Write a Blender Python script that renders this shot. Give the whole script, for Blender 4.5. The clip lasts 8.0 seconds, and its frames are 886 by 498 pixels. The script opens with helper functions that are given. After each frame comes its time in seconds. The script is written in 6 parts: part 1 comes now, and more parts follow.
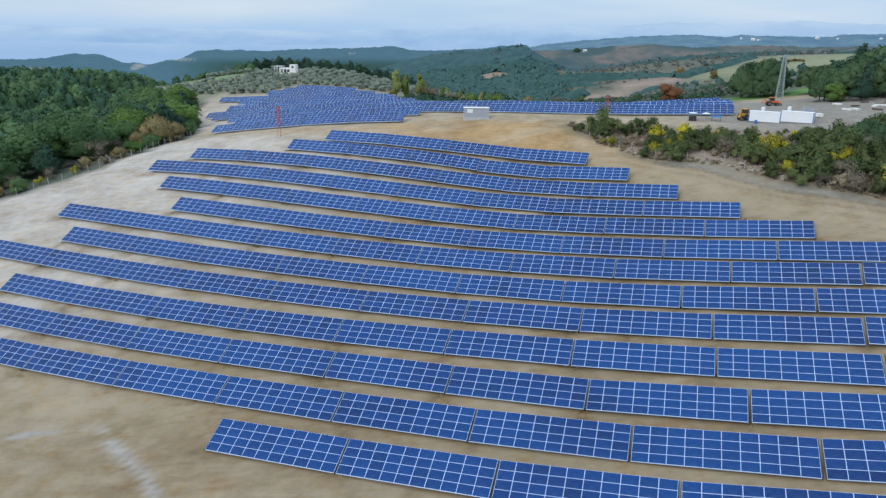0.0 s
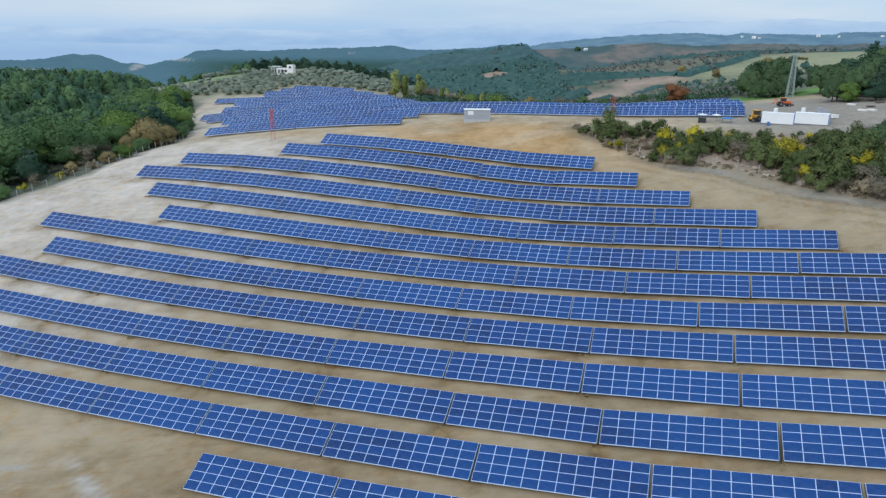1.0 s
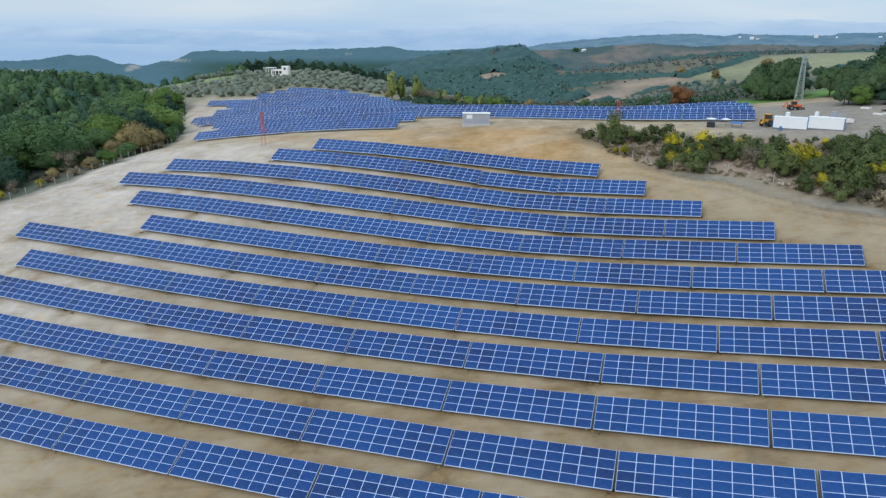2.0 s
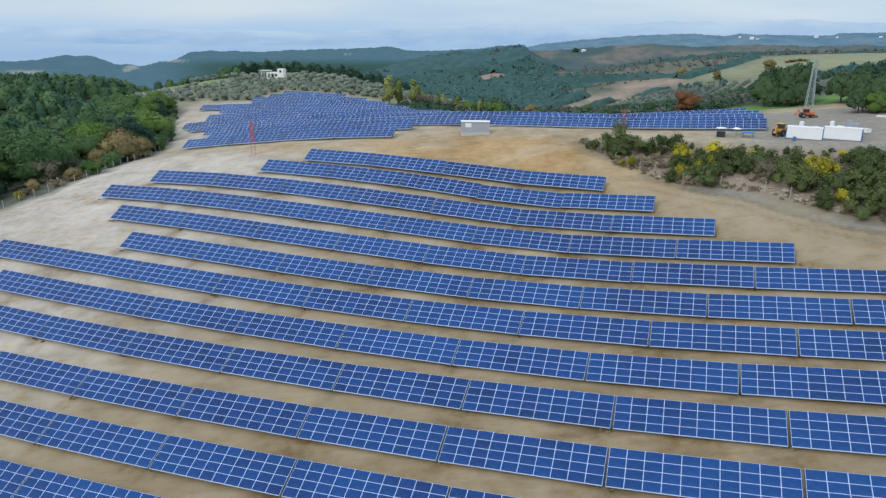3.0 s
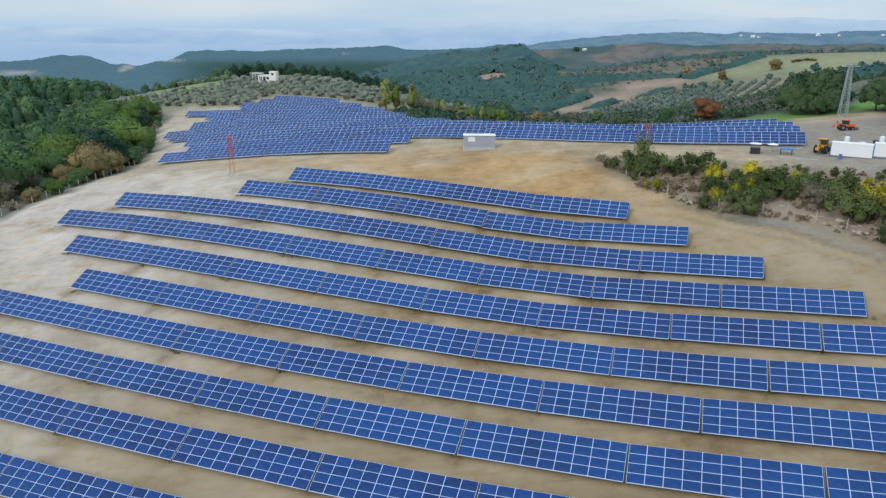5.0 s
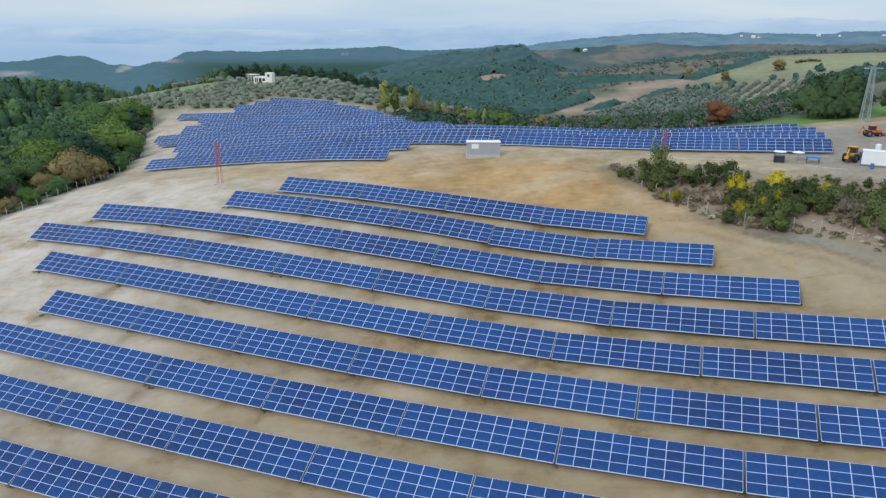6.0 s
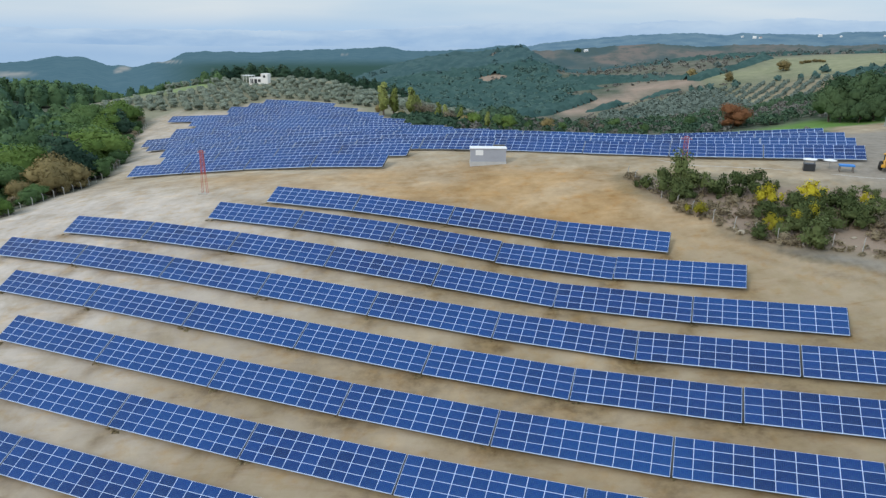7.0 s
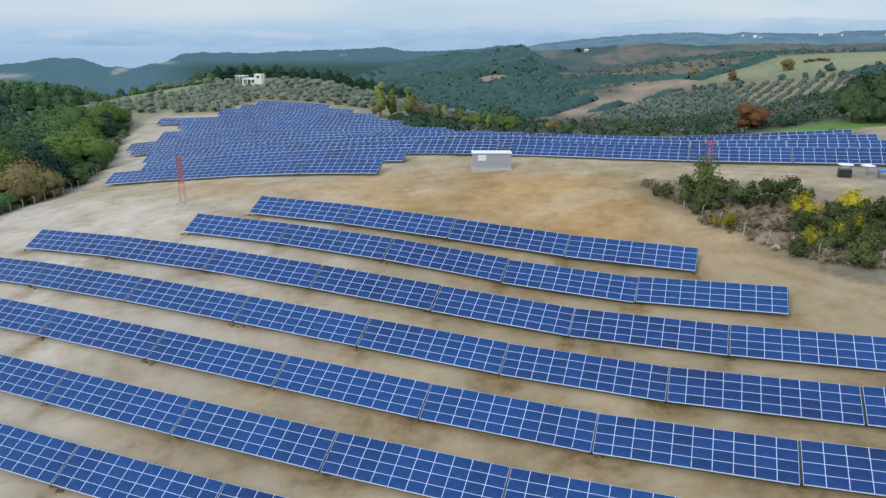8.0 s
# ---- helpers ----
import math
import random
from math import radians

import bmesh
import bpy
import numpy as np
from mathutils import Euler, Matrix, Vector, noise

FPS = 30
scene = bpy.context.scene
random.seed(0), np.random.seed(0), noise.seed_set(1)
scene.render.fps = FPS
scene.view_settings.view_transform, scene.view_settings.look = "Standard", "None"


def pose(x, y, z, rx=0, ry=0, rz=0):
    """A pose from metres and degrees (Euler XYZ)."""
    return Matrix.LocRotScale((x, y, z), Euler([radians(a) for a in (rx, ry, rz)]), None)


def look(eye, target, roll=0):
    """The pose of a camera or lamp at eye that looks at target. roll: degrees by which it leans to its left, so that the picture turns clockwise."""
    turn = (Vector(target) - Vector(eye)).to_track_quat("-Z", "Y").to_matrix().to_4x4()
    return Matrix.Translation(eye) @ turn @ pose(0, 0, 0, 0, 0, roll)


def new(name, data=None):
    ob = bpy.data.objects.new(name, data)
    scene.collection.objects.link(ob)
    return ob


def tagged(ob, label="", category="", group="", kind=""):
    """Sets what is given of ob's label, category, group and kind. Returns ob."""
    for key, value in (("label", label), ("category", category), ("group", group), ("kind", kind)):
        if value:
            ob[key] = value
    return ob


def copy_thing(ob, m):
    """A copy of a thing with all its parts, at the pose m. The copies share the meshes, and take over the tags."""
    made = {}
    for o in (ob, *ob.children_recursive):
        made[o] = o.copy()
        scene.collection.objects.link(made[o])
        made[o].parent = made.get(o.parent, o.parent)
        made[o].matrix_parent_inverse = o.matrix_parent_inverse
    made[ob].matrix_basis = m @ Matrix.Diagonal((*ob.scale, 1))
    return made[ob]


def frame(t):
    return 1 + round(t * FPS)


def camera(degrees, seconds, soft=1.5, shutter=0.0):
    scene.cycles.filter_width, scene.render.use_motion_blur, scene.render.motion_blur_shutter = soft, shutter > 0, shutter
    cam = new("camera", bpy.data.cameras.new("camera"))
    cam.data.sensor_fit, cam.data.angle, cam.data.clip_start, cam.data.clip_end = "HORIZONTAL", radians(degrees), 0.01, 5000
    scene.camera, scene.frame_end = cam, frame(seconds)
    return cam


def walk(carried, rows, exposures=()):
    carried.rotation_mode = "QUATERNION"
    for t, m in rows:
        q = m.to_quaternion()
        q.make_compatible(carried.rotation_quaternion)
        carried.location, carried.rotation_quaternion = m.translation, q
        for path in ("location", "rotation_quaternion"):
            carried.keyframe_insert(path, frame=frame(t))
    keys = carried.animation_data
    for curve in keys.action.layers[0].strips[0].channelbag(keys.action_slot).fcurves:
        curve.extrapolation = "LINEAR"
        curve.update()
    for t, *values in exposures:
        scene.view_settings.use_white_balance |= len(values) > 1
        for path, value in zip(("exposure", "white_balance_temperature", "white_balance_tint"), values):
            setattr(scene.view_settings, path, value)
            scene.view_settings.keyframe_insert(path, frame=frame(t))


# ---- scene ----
# ================= camera =================
cam = camera(65.0, 8.0, soft=1.36)
PATH = [
    (0, (0.519, -8.78, 42.827), (0.507, -6.868, 42.239), 0.7),
    (0.5, (0.543, -5.103, 42.784), (0.531, -3.191, 42.195), 0.6),
    (1, (0.6, -1.874, 42.86), (0.586, 0.037, 42.27), 0.5),
    (1.5, (0.409, 1.851, 42.602), (0.399, 3.762, 42.014), 0.5),
    (3, (0.857, 13.585, 44.111), (0.851, 15.497, 43.522), 0.5),
    (3.5, (0.798, 17.888, 44.556), (0.792, 19.799, 43.965), 0.4),
    (4, (0.755, 22.334, 44.922), (0.75, 24.245, 44.332), 0.4),
    (4.5, (0.682, 26.957, 45.334), (0.677, 28.867, 44.741), 0.4),
    (6, (-0.025, 41.232, 45.277), (-0.028, 43.143, 44.685), 0.4),
    (6.5, (-0.241, 46.24, 45.134), (-0.244, 48.151, 44.544), 0.4),
    (7, (-0.427, 51.498, 44.828), (-0.43, 53.409, 44.238), 0.4),
    (7.5, (-0.455, 56.88, 44.559), (-0.457, 58.79, 43.967), 0.3),
    (8, (-0.436, 62.459, 43.903), (-0.439, 64.371, 43.314), 0.2),
]
walk(cam, [(t, look(eye, target, roll)) for t, eye, target, roll in PATH],
     [(0, 0.02, 6120, 9.5), (1.5, 0.02, 6270, 9.5), (4.5, 0.02, 6490, 9.5), (8, 0.02, 6580, 9.5)])

# ================= sky and sun =================
SUN_AZ, SUN_EL = radians(226), radians(38)  # azimuth clockwise from +y; the sun stands behind the camera's left
world = bpy.data.worlds.new("overcast_sky")
scene.world = world
world.use_nodes = True
wn, wl = world.node_tree.nodes, world.node_tree.links
wn.clear()
w_out = wn.new("ShaderNodeOutputWorld")
w_bg = wn.new("ShaderNodeBackground")
w_sky = wn.new("ShaderNodeTexSky")
w_sky.sky_type, w_sky.sun_disc = "NISHITA", False
w_sky.sun_elevation, w_sky.sun_rotation = SUN_EL, SUN_AZ
w_sky.air_density, w_sky.dust_density, w_sky.ozone_density = 1.0, 2.0, 2.0
w_gain = wn.new("ShaderNodeVectorMath")
w_gain.operation = "SCALE"
w_gain.inputs["Scale"].default_value = 0.08
w_co = wn.new("ShaderNodeTexCoord")
w_map = wn.new("ShaderNodeMapping")
w_map.inputs["Scale"].default_value = (1.6, 1.6, 13.0)
w_noise = wn.new("ShaderNodeTexNoise")
w_noise.inputs["Scale"].default_value = 1.6
w_noise.inputs["Detail"].default_value = 3.0
w_ramp = wn.new("ShaderNodeValToRGB")
w_ramp.color_ramp.elements[0].position, w_ramp.color_ramp.elements[0].color = 0.32, (0.55, 0.73, 0.92, 1)
w_ramp.color_ramp.elements[1].position, w_ramp.color_ramp.elements[1].color = 0.66, (0.76, 0.86, 0.95, 1)
w_mix = wn.new("ShaderNodeMix")
w_mix.data_type = "RGBA"
w_mix.inputs["Factor"].default_value = 0.8
wl.new(w_co.outputs["Generated"], w_map.inputs["Vector"])
wl.new(w_map.outputs["Vector"], w_noise.inputs["Vector"])
wl.new(w_noise.outputs["Fac"], w_ramp.inputs["Fac"])
wl.new(w_sky.outputs["Color"], w_gain.inputs[0])
wl.new(w_gain.outputs["Vector"], w_mix.inputs["A"])
wl.new(w_ramp.outputs["Color"], w_mix.inputs["B"])
w_sep = wn.new("ShaderNodeSeparateXYZ")  # bluer, denser air towards the horizon
w_air = wn.new("ShaderNodeMapRange")
w_air.interpolation_type = "SMOOTHSTEP"
w_air.inputs["From Min"].default_value, w_air.inputs["From Max"].default_value = 0.034, -0.014
w_low = wn.new("ShaderNodeMix")
w_low.data_type = "RGBA"
w_low.inputs["B"].default_value = (0.34, 0.54, 0.80, 1)
wl.new(w_co.outputs["Generated"], w_sep.inputs["Vector"])
wl.new(w_sep.outputs["Z"], w_air.inputs["Value"])
wl.new(w_air.outputs["Result"], w_low.inputs["Factor"])
wl.new(w_mix.outputs["Result"], w_low.inputs["A"])
wl.new(w_low.outputs["Result"], w_bg.inputs["Color"])
w_top = wn.new("ShaderNodeMapRange")  # an overcast sky is brightest overhead
w_top.inputs["From Min"].default_value, w_top.inputs["From Max"].default_value = 0.12, 1.0
w_top.inputs["To Min"].default_value, w_top.inputs["To Max"].default_value = 1.0, 1.55
wl.new(w_sep.outputs["Z"], w_top.inputs["Value"])
wl.new(w_top.outputs["Result"], w_bg.inputs["Strength"])
wl.new(w_bg.outputs["Background"], w_out.inputs["Surface"])

sun = new("sun", bpy.data.lights.new("sun", "SUN"))
sun.data.energy, sun.data.angle, sun.data.color = 1.25, radians(16), (1.0, 0.97, 0.92)
sun.matrix_world = look((0, 0, 300), (-300 * math.sin(SUN_AZ) * math.cos(SUN_EL), -300 * math.cos(SUN_AZ) * math.cos(SUN_EL), 300 - 300 * math.sin(SUN_EL)))

# ================= materials =================
def mat(name, build):
    m = bpy.data.materials.new(name)
    m.use_nodes = True
    nt = m.node_tree
    nt.nodes.clear()
    out = nt.nodes.new("ShaderNodeOutputMaterial")
    bsdf = nt.nodes.new("ShaderNodeBsdfPrincipled")
    nt.links.new(bsdf.outputs["BSDF"], out.inputs["Surface"])
    build(nt.nodes, nt.links, bsdf)
    return m


def noise_of(n, l, scale, detail=4.0, rough=0.55, vector=None, coord="Object"):
    t = n.new("ShaderNodeTexNoise")
    t.inputs["Scale"].default_value, t.inputs["Detail"].default_value, t.inputs["Roughness"].default_value = scale, detail, rough
    if vector is None:
        vector = n.new("ShaderNodeTexCoord").outputs[coord]
    l.new(vector, t.inputs["Vector"])
    return t.outputs["Fac"]


def ramp_of(n, l, fac, stops):
    r = n.new("ShaderNodeValToRGB")
    e = r.color_ramp.elements
    while len(e) < len(stops):
        e.new(0.5)
    for el, (p, c) in zip(e, stops):
        el.position, el.color = p, (*c, 1)
    l.new(fac, r.inputs["Fac"])
    return r.outputs["Color"]


def mix_of(n, l, fac, a, b, blend="MIX"):
    m = n.new("ShaderNodeMix")
    m.data_type, m.blend_type = "RGBA", blend
    for key, v in (("Factor", fac), ("A", a), ("B", b)):
        if isinstance(v, (int, float)):
            m.inputs[key].default_value = v
        elif isinstance(v, tuple):
            m.inputs[key].default_value = (*v, 1)
        else:
            l.new(v, m.inputs[key])
    return m.outputs["Result"]


def bump_of(n, l, bsdf, height, strength=0.3, distance=0.05):
    b = n.new("ShaderNodeBump")
    b.inputs["Strength"].default_value, b.inputs["Distance"].default_value = strength, distance
    l.new(height, b.inputs["Height"])
    l.new(b.outputs["Normal"], bsdf.inputs["Normal"])


def plain(name, color, rough=0.6, metal=0.0, grain=8.0, vary=0.25, bump=0.1, coord="Object"):
    """A paint, metal or cloth with wear at two scales."""
    def build(n, l, b):
        big, fine = noise_of(n, l, grain * 0.12, 3, coord=coord), noise_of(n, l, grain, 5, coord=coord)
        dark = tuple(c * (1 - vary) for c in color)
        light = tuple(min(1.0, c * (1 + vary * 0.5)) for c in color)
        c1 = ramp_of(n, l, big, [(0.3, dark), (0.62, color)])
        l.new(mix_of(n, l, fine, c1, light), b.inputs["Base Color"])
        b.inputs["Roughness"].default_value, b.inputs["Metallic"].default_value = rough, metal
        if bump:
            bump_of(n, l, b, fine, bump, 0.02)
    return mat(name, build)


def build_cells(random_socket):
    def build(n, l, b):
        if random_socket == "object":
            rnd = n.new("ShaderNodeObjectInfo").outputs["Random"]
        else:
            rnd = n.new("ShaderNodeNewGeometry").outputs["Random Per Island"]
        co = n.new("ShaderNodeTexCoord").outputs["Object"]
        c = ramp_of(n, l, rnd, [(0.0, (0.0055, 0.021, 0.094)), (0.5, (0.0065, 0.030, 0.134)), (1.0, (0.0075, 0.041, 0.176))])
        place = noise_of(n, l, 0.05, 2, vector=n.new("ShaderNodeNewGeometry").outputs["Position"])
        c = mix_of(n, l, ramp_of(n, l, place, [(0.40, (0, 0, 0)), (0.62, (0.75, 0.75, 0.75))]), c, (0.0065, 0.054, 0.205))
        cell = n.new("ShaderNodeTexBrick")  # single cells with their pale gaps
        cell.offset, cell.squash = 0.0, 1.0
        cell.inputs["Scale"].default_value = 1.0
        cell.inputs["Brick Width"].default_value, cell.inputs["Row Height"].default_value = 0.162, 0.162
        cell.inputs["Mortar Size"].default_value, cell.inputs["Mortar Smooth"].default_value = 0.006, 0.5
        l.new(co, cell.inputs["Vector"])
        c = mix_of(n, l, cell.outputs["Fac"], c, (0.03, 0.11, 0.28))
        crystal = n.new("ShaderNodeTexVoronoi")
        crystal.inputs["Scale"].default_value = 22.0
        l.new(co, crystal.inputs["Vector"])
        c = mix_of(n, l, 0.22, c, crystal.outputs["Color"], "SOFT_LIGHT")
        dust = ramp_of(n, l, noise_of(n, l, 0.9, 4, vector=co), [(0.45, (0, 0, 0)), (0.75, (0.10, 0.10, 0.10))])
        c = mix_of(n, l, dust, c, (0.14, 0.21, 0.32))
        l.new(c, b.inputs["Base Color"])
        b.inputs["Roughness"].default_value = 0.22
        b.inputs["IOR"].default_value = 1.3  # anti-reflective solar glass
    return build


M_CELLS = mat("solar_cells", build_cells("object"))
M_CELLS_FAR = mat("solar_cells_field", build_cells("island"))
M_ALU = plain("panel_frame_aluminium", (0.55, 0.67, 0.90), 0.4, 0.0, 6, 0.15, 0.0)
# near-black steel: the shade seen between the tables is put into its colour
M_SHADE_STEEL = plain("shade_dark_steel", (0.055, 0.058, 0.066), 0.65, 0.3, 5, 0.3, 0.05)
M_STEEL = plain("galvanised_steel", (0.22, 0.23, 0.245), 0.5, 0.6, 5, 0.3, 0.05)


def build_ground(n, l, b):
    co = n.new("ShaderNodeTexCoord").outputs["Object"]
    cover = n.new("ShaderNodeVertexColor")
    cover.layer_name = "cover"
    sep = n.new("ShaderNodeSeparateColor")
    l.new(cover.outputs["Color"], sep.inputs["Color"])
    cover2 = n.new("ShaderNodeVertexColor")
    cover2.layer_name = "cover_b"
    sep2 = n.new("ShaderNodeSeparateColor")
    l.new(cover2.outputs["Color"], sep2.inputs["Color"])
    rows = n.new("ShaderNodeMapping")  # stretched along the rows of tables
    rows.vector_type = "POINT"
    rows.inputs["Rotation"].default_value = (0, 0, radians(20.8))
    rows.inputs["Scale"].default_value = (0.22, 1.0, 1.0)
    l.new(co, rows.inputs["Vector"])
    big = noise_of(n, l, 0.09, 5, 0.6, vector=co)
    mid, fine = noise_of(n, l, 0.6, 6, 0.65, vector=co), noise_of(n, l, 6.0, 4, 0.7, vector=co)
    drag = noise_of(n, l, 0.35, 5, 0.6, vector=rows.outputs["Vector"])
    tone = n.new("ShaderNodeVertexColor")
    tone.layer_name = "soil_tone"
    sept = n.new("ShaderNodeSeparateColor")
    l.new(tone.outputs["Color"], sept.inputs["Color"])
    # bare graded soil: pale marl, ochre clay and brown earth
    soil = ramp_of(n, l, big, [(0.30, (0.318, 0.255, 0.172)), (0.47, (0.398, 0.325, 0.232)), (0.66, (0.470, 0.396, 0.300))])
    soil = mix_of(n, l, sept.outputs["Red"], soil, ramp_of(n, l, big, [(0.30, (0.458, 0.405, 0.360)), (0.66, (0.572, 0.520, 0.482))]))
    soil = mix_of(n, l, sept.outputs["Green"], soil, ramp_of(n, l, big, [(0.30, (0.375, 0.232, 0.100)), (0.66, (0.500, 0.348, 0.195))]))
    soil = mix_of(n, l, sept.outputs["Blue"], soil, ramp_of(n, l, big, [(0.30, (0.315, 0.250, 0.168)), (0.66, (0.415, 0.338, 0.244))]))
    soil = mix_of(n, l, ramp_of(n, l, drag, [(0.36, (0.24, 0.24, 0.24)), (0.58, (0, 0, 0))]), soil, mix_of(n, l, 1.0, soil, (0.72, 0.68, 0.62), "MULTIPLY"))
    soil = mix_of(n, l, ramp_of(n, l, mid, [(0.40, (0.5, 0.5, 0.5)), (0.60, (0, 0, 0))]), soil, mix_of(n, l, 1.0, soil, (0.78, 0.76, 0.72), "MULTIPLY"))
    soil = mix_of(n, l, ramp_of(n, l, fine, [(0.55, (0, 0, 0)), (0.75, (0.3, 0.3, 0.3))]), soil, mix_of(n, l, 1.0, soil, (1.3, 1.3, 1.3), "MULTIPLY"))
    blot = noise_of(n, l, 0.22, 4, 0.6, vector=co)
    soil = mix_of(n, l, ramp_of(n, l, blot, [(0.34, (0.6, 0.6, 0.6)), (0.50, (0, 0, 0))]), soil, mix_of(n, l, 1.0, soil, (0.74, 0.70, 0.60), "MULTIPLY"))
    soil = mix_of(n, l, ramp_of(n, l, blot, [(0.54, (0, 0, 0)), (0.70, (0.6, 0.6, 0.6))]), soil, mix_of(n, l, 1.0, soil, (1.18, 1.12, 1.02), "MULTIPLY"))
    soil = mix_of(n, l, 1.0, soil, (1.0, 0.985, 0.955), "MULTIPLY")
    loam = noise_of(n, l, 0.42, 5, 0.62, vector=co)
    soil = mix_of(n, l, ramp_of(n, l, loam, [(0.52, (0, 0, 0)), (0.68, (0.65, 0.65, 0.65))]), soil, mix_of(n, l, 1.0, soil, (0.95, 0.80, 0.58), "MULTIPLY"))
    stain = noise_of(n, l, 0.75, 3, 0.6, vector=rows.outputs["Vector"])
    soil = mix_of(n, l, ramp_of(n, l, stain, [(0.56, (0, 0, 0)), (0.70, (0.5, 0.5, 0.5))]), soil, mix_of(n, l, 1.0, soil, (0.80, 0.69, 0.53), "MULTIPLY"))
    wear = n.new("ShaderNodeVertexColor")
    wear.layer_name = "soil_wear"
    sepw = n.new("ShaderNodeSeparateColor")
    l.new(wear.outputs["Color"], sepw.inputs["Color"])
    soil = mix_of(n, l, sepw.outputs["Red"], soil, mix_of(n, l, 1.0, soil, ramp_of(n, l, mid, [(0.38, (0.34, 0.27, 0.17)), (0.62, (0.72, 0.60, 0.42))]), "MULTIPLY"))
    soil = mix_of(n, l, sepw.outputs["Green"], soil, mix_of(n, l, 1.0, soil, ramp_of(n, l, mid, [(0.35, (0.40, 0.385, 0.38)), (0.65, (0.62, 0.60, 0.59))]), "MULTIPLY"))
    moist = ramp_of(n, l, noise_of(n, l, 0.30, 5, 0.65, vector=rows.outputs["Vector"]), [(0.40, (0.94, 0.91, 0.87)), (0.58, (0.76, 0.69, 0.60))])
    soil = mix_of(n, l, sepw.outputs["Blue"], soil, mix_of(n, l, 1.0, soil, moist, "MULTIPLY"))
    pale = ramp_of(n, l, mid, [(0.35, (0.335, 0.300, 0.262)), (0.65, (0.430, 0.392, 0.350))])
    soil = mix_of(n, l, wear.outputs["Alpha"], soil, pale)
    # thin olive weeds between the rows
    weeds = ramp_of(n, l, mid, [(0.42, (0, 0, 0)), (0.58, (1, 1, 1))])
    weed_fac = n.new("ShaderNodeMath")
    weed_fac.operation = "MULTIPLY"
    l.new(weeds, weed_fac.inputs[0])
    l.new(sep2.outputs["Red"], weed_fac.inputs[1])
    soil = mix_of(n, l, weed_fac.outputs["Value"], soil, (0.265, 0.21, 0.12))
    scrub = ramp_of(n, l, mid, [(0.3, (0.045, 0.06, 0.025)), (0.5, (0.10, 0.105, 0.05)), (0.7, (0.22, 0.19, 0.11))])
    scrub = mix_of(n, l, 0.65, scrub, ramp_of(n, l, noise_of(n, l, 0.035, 6, 0.68, vector=co), [(0.38, (0.050, 0.078, 0.058)), (0.50, (0.118, 0.128, 0.108)), (0.62, (0.178, 0.168, 0.146))]))
    grass = ramp_of(n, l, big, [(0.3, (0.085, 0.185, 0.030)), (0.6, (0.140, 0.270, 0.055))])
    field = ramp_of(n, l, big, [(0.3, (0.265, 0.192, 0.145)), (0.6, (0.350, 0.262, 0.202))])
    meadow = ramp_of(n, l, big, [(0.3, (0.205, 0.215, 0.12)), (0.6, (0.28, 0.28, 0.17))])
    stone = ramp_of(n, l, mid, [(0.3, (0.185, 0.170, 0.150)), (0.7, (0.305, 0.282, 0.252))])
    c = mix_of(n, l, sep.outputs["Green"], scrub, grass)
    c = mix_of(n, l, sep.outputs["Blue"], c, field)
    c = mix_of(n, l, sep2.outputs["Green"], c, meadow)
    c = mix_of(n, l, sep.outputs["Red"], c, soil)
    c = mix_of(n, l, sep2.outputs["Blue"], c, stone)
    l.new(c, b.inputs["Base Color"])
    b.inputs["Roughness"].default_value = 0.95
    b.inputs["Specular IOR Level"].default_value = 0.15
    bump_of(n, l, b, mid, 0.5, 0.25)


M_GROUND = mat("ground_cover", build_ground)


def foliage(name, dark, light, rough=0.75, tinted=False):
    """Leaves that vary a little from spray to spray and more from plant to plant."""
    def build(n, l, b):
        rnd = n.new("ShaderNodeNewGeometry").outputs["Random Per Island"]
        if tinted:
            per = n.new("ShaderNodeVertexColor")
            per.layer_name = "tint"
            sp = n.new("ShaderNodeSeparateColor")
            l.new(per.outputs["Color"], sp.inputs["Color"])
            plant_rnd = sp.outputs["Red"]
        else:
            plant_rnd = n.new("ShaderNodeObjectInfo").outputs["Random"]
        both = n.new("ShaderNodeMix")
        both.inputs["Factor"].default_value = 0.75
        l.new(rnd, both.inputs["A"])
        l.new(plant_rnd, both.inputs["B"])
        c = ramp_of(n, l, both.outputs["Result"], [(0.05, dark), (0.95, light)])
        l.new(c, b.inputs["Base Color"])
        b.inputs["Roughness"].default_value = rough
        b.inputs["Specular IOR Level"].default_value = 0.2
        glow = n.new("ShaderNodeBsdfTranslucent")  # light that passes through the leaves
        l.new(c, glow.inputs["Color"])
        both_sides = n.new("ShaderNodeMixShader")
        both_sides.inputs["Fac"].default_value = 0.32
        out = [x for x in n if x.bl_idname == "ShaderNodeOutputMaterial"][0]
        l.new(b.outputs["BSDF"], both_sides.inputs[1])
        l.new(glow.outputs["BSDF"], both_sides.inputs[2])
        l.new(both_sides.outputs["Shader"], out.inputs["Surface"])
    return mat(name, build)


M_PINE = foliage("pine_needles", (0.036, 0.082, 0.055), (0.080, 0.146, 0.084))
M_OAK = foliage("oak_leaves", (0.066, 0.128, 0.052), (0.160, 0.256, 0.088))
M_LIME = foliage("bright_leaves", (0.092, 0.168, 0.036), (0.205, 0.300, 0.075))
M_AUTUMN = foliage("autumn_leaves", (0.20, 0.16, 0.07), (0.39, 0.31, 0.14))
M_RUST = foliage("rust_leaves", (0.24, 0.105, 0.048), (0.42, 0.215, 0.105))
M_OLIVE = foliage("olive_leaves", (0.235, 0.278, 0.215), (0.37, 0.415, 0.33))
M_YELLOW = foliage("yellow_blossom", (0.27, 0.25, 0.03), (0.78, 0.66, 0.05))
